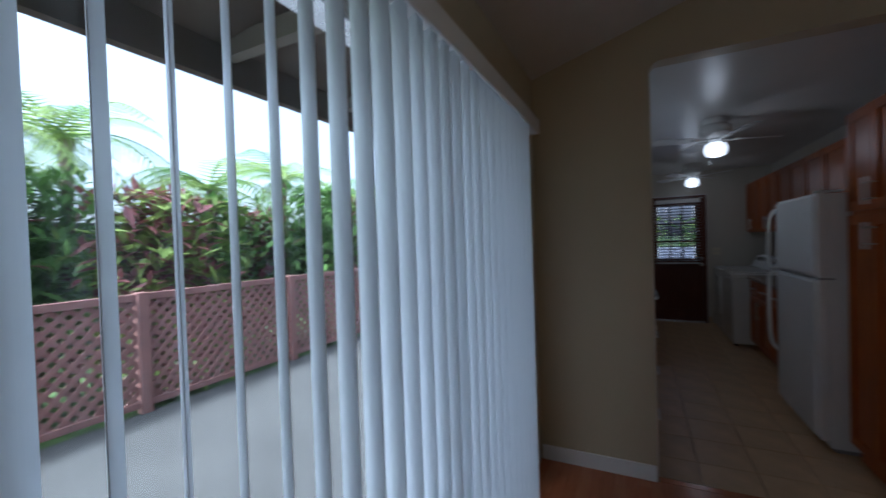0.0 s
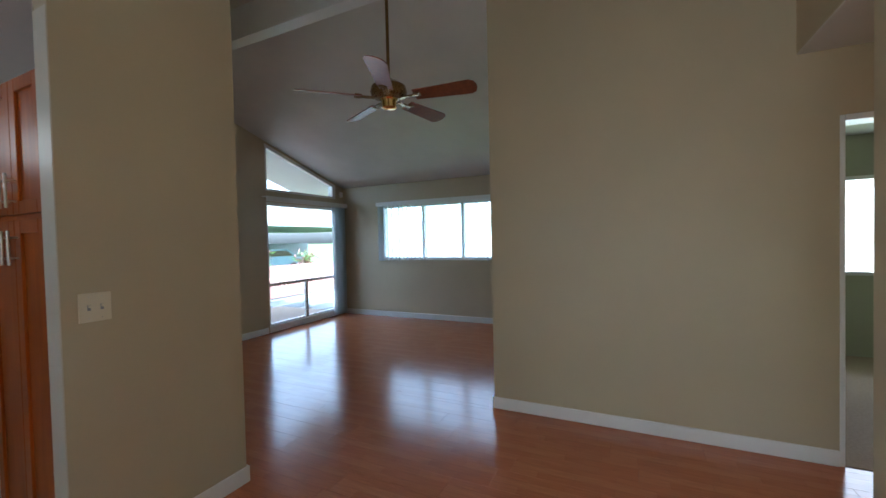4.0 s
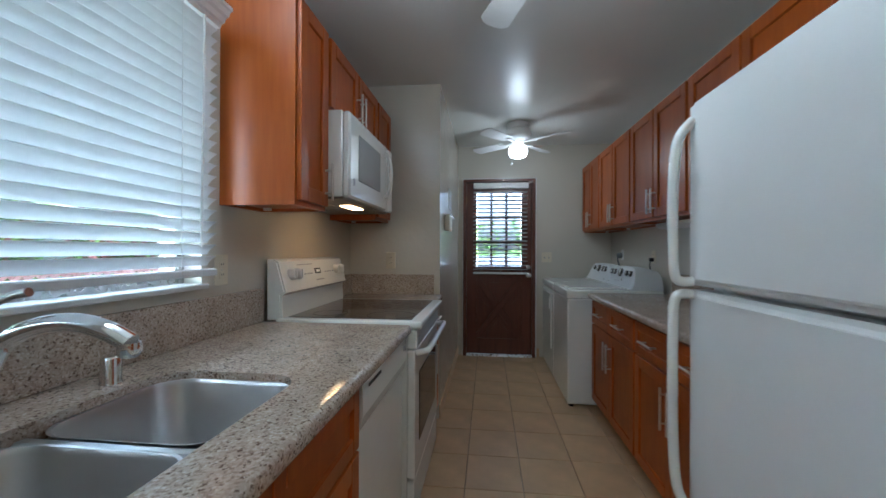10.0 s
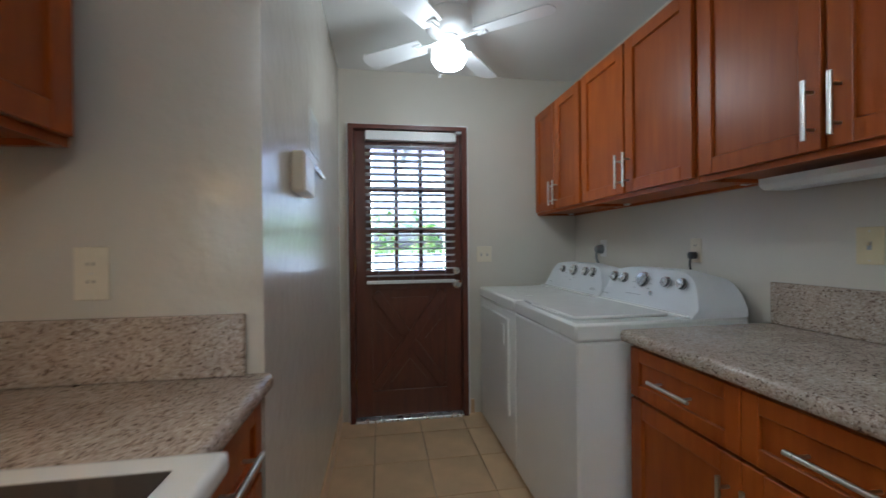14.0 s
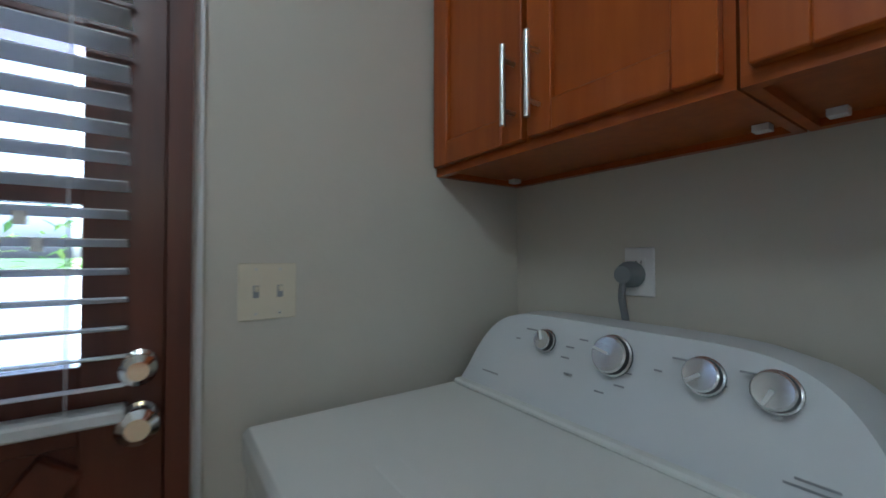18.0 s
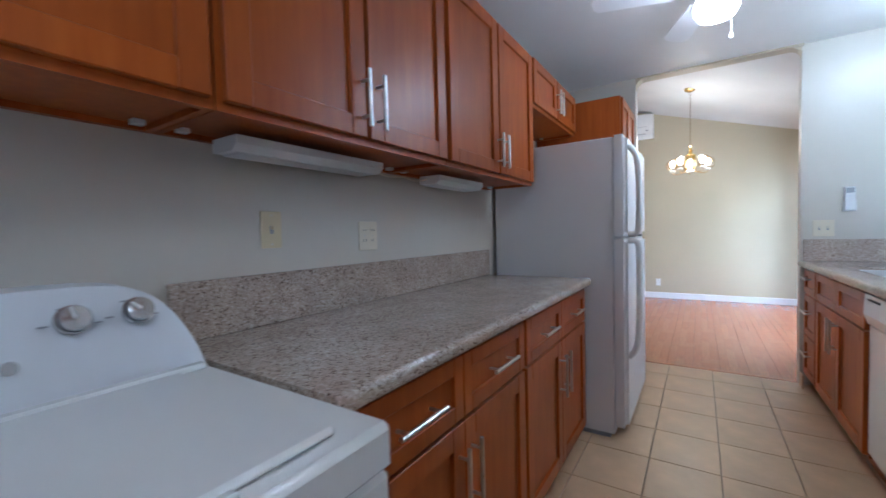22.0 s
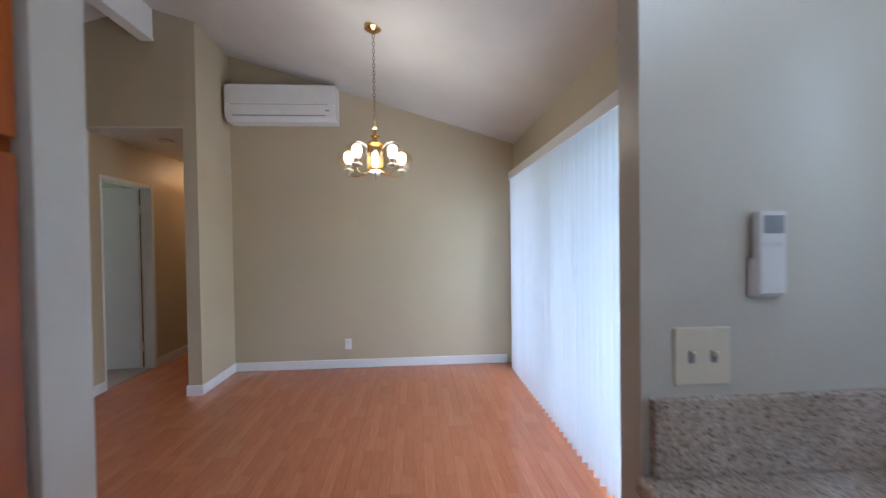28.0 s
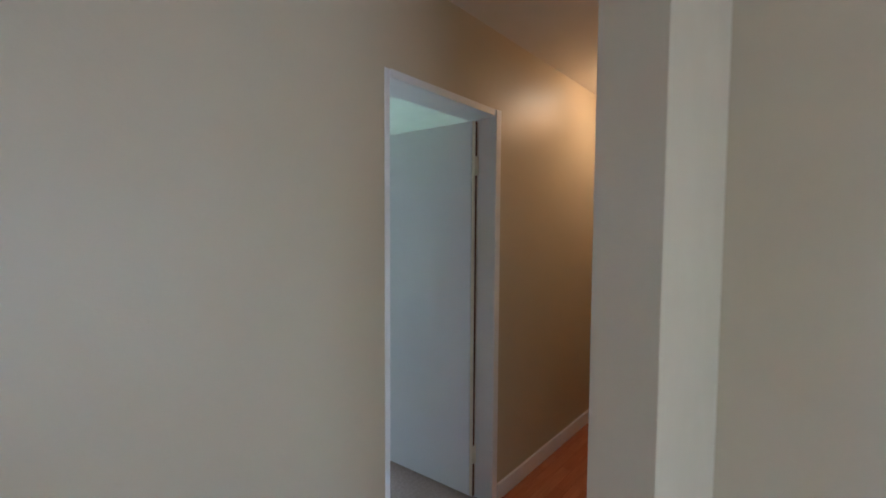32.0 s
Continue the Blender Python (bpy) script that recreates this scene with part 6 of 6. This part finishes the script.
def leaf_clump(name, place, height, spread, count, materials, label, category, size=(0.14, 0.34), narrow=0.34):
    """Shrub: a few stems and many single pointed leaves."""
    ob = thing(name, place, label, category)
    px, py, pz = place
    bm = bmesh.new()
    tips = []
    for i in range(7):
        a = rng.uniform(0, 6.28)
        q = (px + spread * 0.6 * math.cos(a), py + spread * 0.6 * math.sin(a), pz + height * rng.uniform(0.55, 0.95))
        tips.append(q)
        tube(bm, arc([(px + 0.05 * math.cos(a), py + 0.05 * math.sin(a), pz), ((px + q[0]) / 2, (py + q[1]) / 2, pz + height * 0.45), q], 4), 0.014, 6)
    part("stem", bm, M["bark"], ob)
    groups = [bmesh.new() for _ in materials]
    for i in range(count):
        t = tips[i % 7]
        f = rng.random() ** 0.5
        c = Vector((px + (t[0] - px) * f + rng.gauss(0, spread * 0.28), py + (t[1] - py) * f + rng.gauss(0, spread * 0.28), pz + 0.1 + (height - 0.1) * min(1, abs(rng.gauss(0.6, 0.27)))))
        ln = rng.uniform(*size)
        d = Vector((rng.gauss(0, 1), rng.gauss(0, 1), rng.gauss(0.3, 0.7))).normalized()
        s = d.cross(Vector((0.2, 0.1, 1))).normalized() * ln * narrow / 2
        b = groups[rng.randrange(len(groups))]
        v = [b.verts.new(p) for p in (c, c + d * ln * 0.4 + s, c + d * ln - Vector((0, 0, ln * 0.15)), c + d * ln * 0.4 - s)]
        b.faces.new(v)
    for b, mm in zip(groups, materials):
        part("foliage", b, M[mm], ob)
    return ob


def palm(place, height, fronds, label):
    ob = thing("palm_tree", place, label, "palm tree")
    px, py, pz = place
    part("trunk", tube(bmesh.new(), arc([(px, py, pz), (px + 0.04, py, pz + height * 0.5), (px, py + 0.05, pz + height)]), 0.07, 10, None), M["bark"], ob, "", True)
    for i in range(fronds):
        a, lift = 6.283 * i / fronds + rng.uniform(-0.2, 0.2), rng.uniform(0.3, 1.1)
        ln = rng.uniform(1.0, 1.5)
        top = Vector((px, py, pz + height))
        pts = [top + Vector((math.cos(a) * ln * s, math.sin(a) * ln * s, lift * ln * s - 0.95 * ln * s * s)) for s in (q / 11 for q in range(12))]
        bm = bmesh.new()
        tube(bm, pts, 0.008, 5, list(np.linspace(0.012, 0.003, 12)))
        for k in range(1, 12):
            d = (pts[k] - pts[k - 1]).normalized()
            side = d.cross(Vector((0, 0, 1))).normalized()
            for s in (1, -1):
                for h in (0, 0.5):
                    p = pts[k - 1].lerp(pts[k], h)
                    tip = p + (side * s * 0.8 + d * 0.55 - Vector((0, 0, 0.25))) * ln * 0.34 * (1 - abs(k / 12 - 0.45))
                    w = d * 0.018
                    bm.faces.new([bm.verts.new(q) for q in (p - w, p + w, tip)])
        part("frond", bm, M["leafy" if i % 3 else "leafg"], ob)
    return ob


for i in range(11):
    y = 0.6 + 0.95 * i
    kind = [("leafg", "leafy"), ("leafr", "leafg"), ("leafg",), ("leafr", "leafy")][i % 4]
    leaf_clump("shrub", (-5.2 - 0.4 * (i % 3), y, -0.35), rng.uniform(2.3, 2.9), 0.7, 2300, kind, "tall garden shrub with " + ("red and green" if "leafr" in kind else "green") + " leaves behind the fence", "shrub")
for i, y in enumerate((1.9, 2.9, 4.4, 6.2, 8.2)):
    palm((-5.6 - 0.5 * (i % 2), y, -0.35), rng.uniform(2.9, 3.5) - 0.12 * i, 15, "slender palm with feathery fronds behind the fence")
bw = thing("garden_wall", (-8.5, 6, -0.35), "grey boundary wall behind the planting", "wall")
part("wall", boxes((-8.6, -8.45, -4, 18, -0.35, 2.0)), M["concrete"], bw)

# in front of the living room: fence, neighbour, car
ff = thing("board_fence", (7, 10.2, -0.15), "low red-brown painted board fence", "fence")
bm = boxes((0, 0.14, -0.012, 0.012, -0.12, 0.78), bevel=0.003)
bme = to_mesh("board", bm, M["redfence"], Vector((0, 0, 0)))
for i in range(44):
    piece("board", bme, ff, Matrix.Translation((4.6 + 0.15 * i, 10.2, 0)))
part("rail", boxes((4.6, 11.2, 10.215, 10.25, 0.55, 0.63)), M["redfence"], ff)
for i in range(3):
    structure("kerb_%d" % (i + 1), boxes((3.0, 12, 7.7 + 0.75 * i, 7.8 + 0.75 * i, -0.15, -0.02)), M["roofw"], "pale concrete edging across the yard", "kerb")
nh = thing("neighbour_house", (9.5, 22, -0.35), "pale green neighbouring house with a white carport roof", "house")
part("wall", boxes((4, 9.2, 21, 26, -0.35, 2.6)), M["stucco"], nh)
part("post", boxes((10.4, 10.9, 17, 17.5, -0.35, 2.25)), M["stucco"], nh, "green carport post")
part("carport_roof", prism(bmesh.new(), [(8.0, 2.25), (26, 2.25), (26, 2.75), (20, 3.3), (8.0, 2.75)], "y", 16.5, 27), M["roofw"], nh, "white flat carport roof")
part("window", boxes((5.5, 7.0, 20.98, 21.05, 0.9, 1.9)), M["glassblk"], nh)
part("fence_panel", boxes((8.5, 26, 26.2, 26.3, -0.35, 1.4)), M["roofw"], nh, "white panel fence")
car = thing("parked_car", (16.5, 20, -0.35), "dark blue-grey car parked under the carport", "car")
prof = [(-0.1, 0.35), (0.15, 0.85), (1.1, 1.0), (1.75, 1.42), (3.1, 1.42), (3.8, 1.02), (4.3, 0.95), (4.4, 0.4), (4.3, 0.25), (0, 0.25)]
bm = bmesh.new()
prism(bm, [(14.2 + u, -0.35 + v) for u, v in prof], "y", 19.2, 20.8)
part("body", bm, M["bluegrey"], car)
part("side_window", prism(bmesh.new(), [(15.5, 0.68), (15.98, 1.0), (17.2, 1.0), (17.75, 0.68)], "y", 19.18, 19.21), M["glassblk"], car)
for x in (15.1, 17.7):
    w = part("wheel", cyl(bmesh.new(), (x, 19.17, -0.03), (x, 19.4, -0.03), 0.32, n=20), M["rubber"], car)
    part("rim", cyl(bmesh.new(), (x, 19.155, -0.03), (x, 19.18, -0.03), 0.19, n=16), M["nickel"], w)
for x, y in ((10.6, 14.5), (12.2, 15.2), (13.6, 14.2), (9.2, 15.5)):
    leaf_clump("shrub", (x, y, -0.35), rng.uniform(1.2, 1.7), 0.4, 260, ("leafr", "leafg"), "dark red cordyline shrub in the neighbour's bed", "shrub", (0.2, 0.4), 0.2)
for x, y in ((13, 30), (17, 31), (21, 30), (10, 31)):
    leaf_clump("tree", (x, y, -0.35), 4.5, 1.6, 700, ("leafg", "leafy"), "bushy green tree beyond the neighbour's fence", "tree", (0.3, 0.6), 0.5)
sw = thing("screen_wall", (9.5, 4, -0.35), "grey-green neighbouring house wall beyond the window", "house")
part("wall", boxes((11.0, 11.2, -6, 8.2, -0.35, 2.2)), paint("grey_green_stucco", (0.52, 0.58, 0.57), 0.85, var=0.08, scale=2), sw)
for x, y in ((10.0, 2.6), (10.1, 3.5)):
    leaf_clump("shrub", (x, y, -0.35), 1.5, 0.5, 260, ("leafg", "leafy"), "green shrub outside the living room window", "shrub")
bf = thing("yard_wall", (1, 13, -0.3), "pale boundary wall beyond the back door", "wall")
part("wall", boxes((-4, 9, 13.0, 13.2, -0.3, 1.1)), M["roofw"], bf)
for x in (-1.0, 0.4, 1.6, 2.8):
    leaf_clump("shrub", (x, 14.2, -0.35), 2.2, 0.7, 300, ("leafg", "leafy"), "green shrub beyond the back yard wall", "shrub")
pl = thing("patio_roof", (0.8, 9.6, 2.3), "pale painted patio roof behind the back door", "roof")
part("roof", boxes((-0.6, 4, 8.4, 10.6, 2.40, 2.406)), vane_cloth("translucent_patio_sheet", (0.42, 0.40, 0.46), 0.75), pl)
for i in range(5):
    part("rafter", boxes((-0.4 + 0.6 * i, -0.35 + 0.6 * i, 8.4, 10.6, 2.31, 2.40)), M["white"], pl)
# ---- floor pieces ----
tile_floor = tagged(thing("floor_kitchen", (0.8, 5.8, 0), "square beige ceramic floor tiles with brown grout", "floor"), kind="structure")
TX, TY, PX, PY = 0.485, 5.945, 0.304, 0.3435
bm = boxes((0.002, PX - 0.002, 0.002, PY - 0.002, -0.013, 0.0))
bmesh.ops.bevel(bm, geom=[e for e in bm.edges if all(v.co.z > -0.001 for v in e.verts)], offset=0.002, segments=1, affect="EDGES")
full = to_mesh("tile", bm, M["tile"], Vector((0, 0, 0)))
i0, i1 = math.floor((-0.43 - TX) / PX), math.ceil((2.0 - TX) / PX)
j0, j1 = math.floor((3.28 - TY) / PY), math.ceil((8.25 - TY) / PY)
for i in range(i0, i1):
    for j in range(j0, j1):
        x, y = TX + i * PX, TY + j * PY
        cx0, cx1, cy0, cy1 = max(x, -0.43), min(x + PX, 2.007), max(y, 3.28), min(y + PY, 8.25)
        if cx1 - cx0 < 0.03 or cy1 - cy0 < 0.03 or (cx1 < 0.12 and cy0 > 6.45):
            continue
        if cx1 - cx0 > PX - 0.001 and cy1 - cy0 > PY - 0.001:
            piece("tile", full, tile_floor, Matrix.Translation((x, y, 0)))
        else:
            b2 = boxes((cx0 + 0.002, cx1 - 0.002, cy0 + 0.002, cy1 - 0.002, -0.013, 0.0))
            piece("tile", to_mesh("tile", b2, M["tile"], Vector((cx0, cy0, 0))), tile_floor, Matrix.Translation((cx0, cy0, 0)))

plank_floor = tagged(thing("floor_wood", (2, 2, 0), "glossy reddish three-strip laminate floor boards", "floor"), kind="structure")
rng = random.Random(5)
PW = 0.1935
zones = [(-0.43, 2.146, -0.41, 3.225), (2.146, 3.69, -2.6, 6.3), (3.69, 6.77, 2.2, 6.3)]
bm = boxes((0.25, 1.34, 3.225, 3.275, -0.012, 0.001))
piece("plank", to_mesh("plank", bm, M["lam"], Vector((0, 0, 0))), plank_floor, Matrix.Identity(4))
cache = {}
for zx0, zx1, zy0, zy1 in zones:
    k0 = math.floor((zx0 + 0.43) / PW)
    x = -0.43 + k0 * PW
    while x < zx1 - 0.01:
        ax, bx = max(x, zx0), min(x + PW, zx1)
        if bx - ax > 0.01:
            y = zy0 - rng.uniform(0.1, 1.2)
            while y < zy1 - 0.01:
                ay, by = max(y, zy0), min(y + 1.21, zy1)
                if by - ay > 0.02:
                    key = (round(bx - ax, 3), round(by - ay, 3))
                    b2 = boxes((0.0004, bx - ax - 0.0004, 0.0004, by - ay - 0.0004, -0.013, 0.0))
                    if key not in cache:
                        bmesh.ops.bevel(b2, geom=[e for e in b2.edges if all(v.co.z > -0.001 for v in e.verts)], offset=0.0006, segments=1, affect="EDGES")
                        cache[key] = to_mesh("plank", b2, M["lam"], Vector((0, 0, 0)))
                    piece("plank", cache[key], plank_floor, Matrix.Translation((ax, ay, 0)))
                y += 1.21
        x += PW
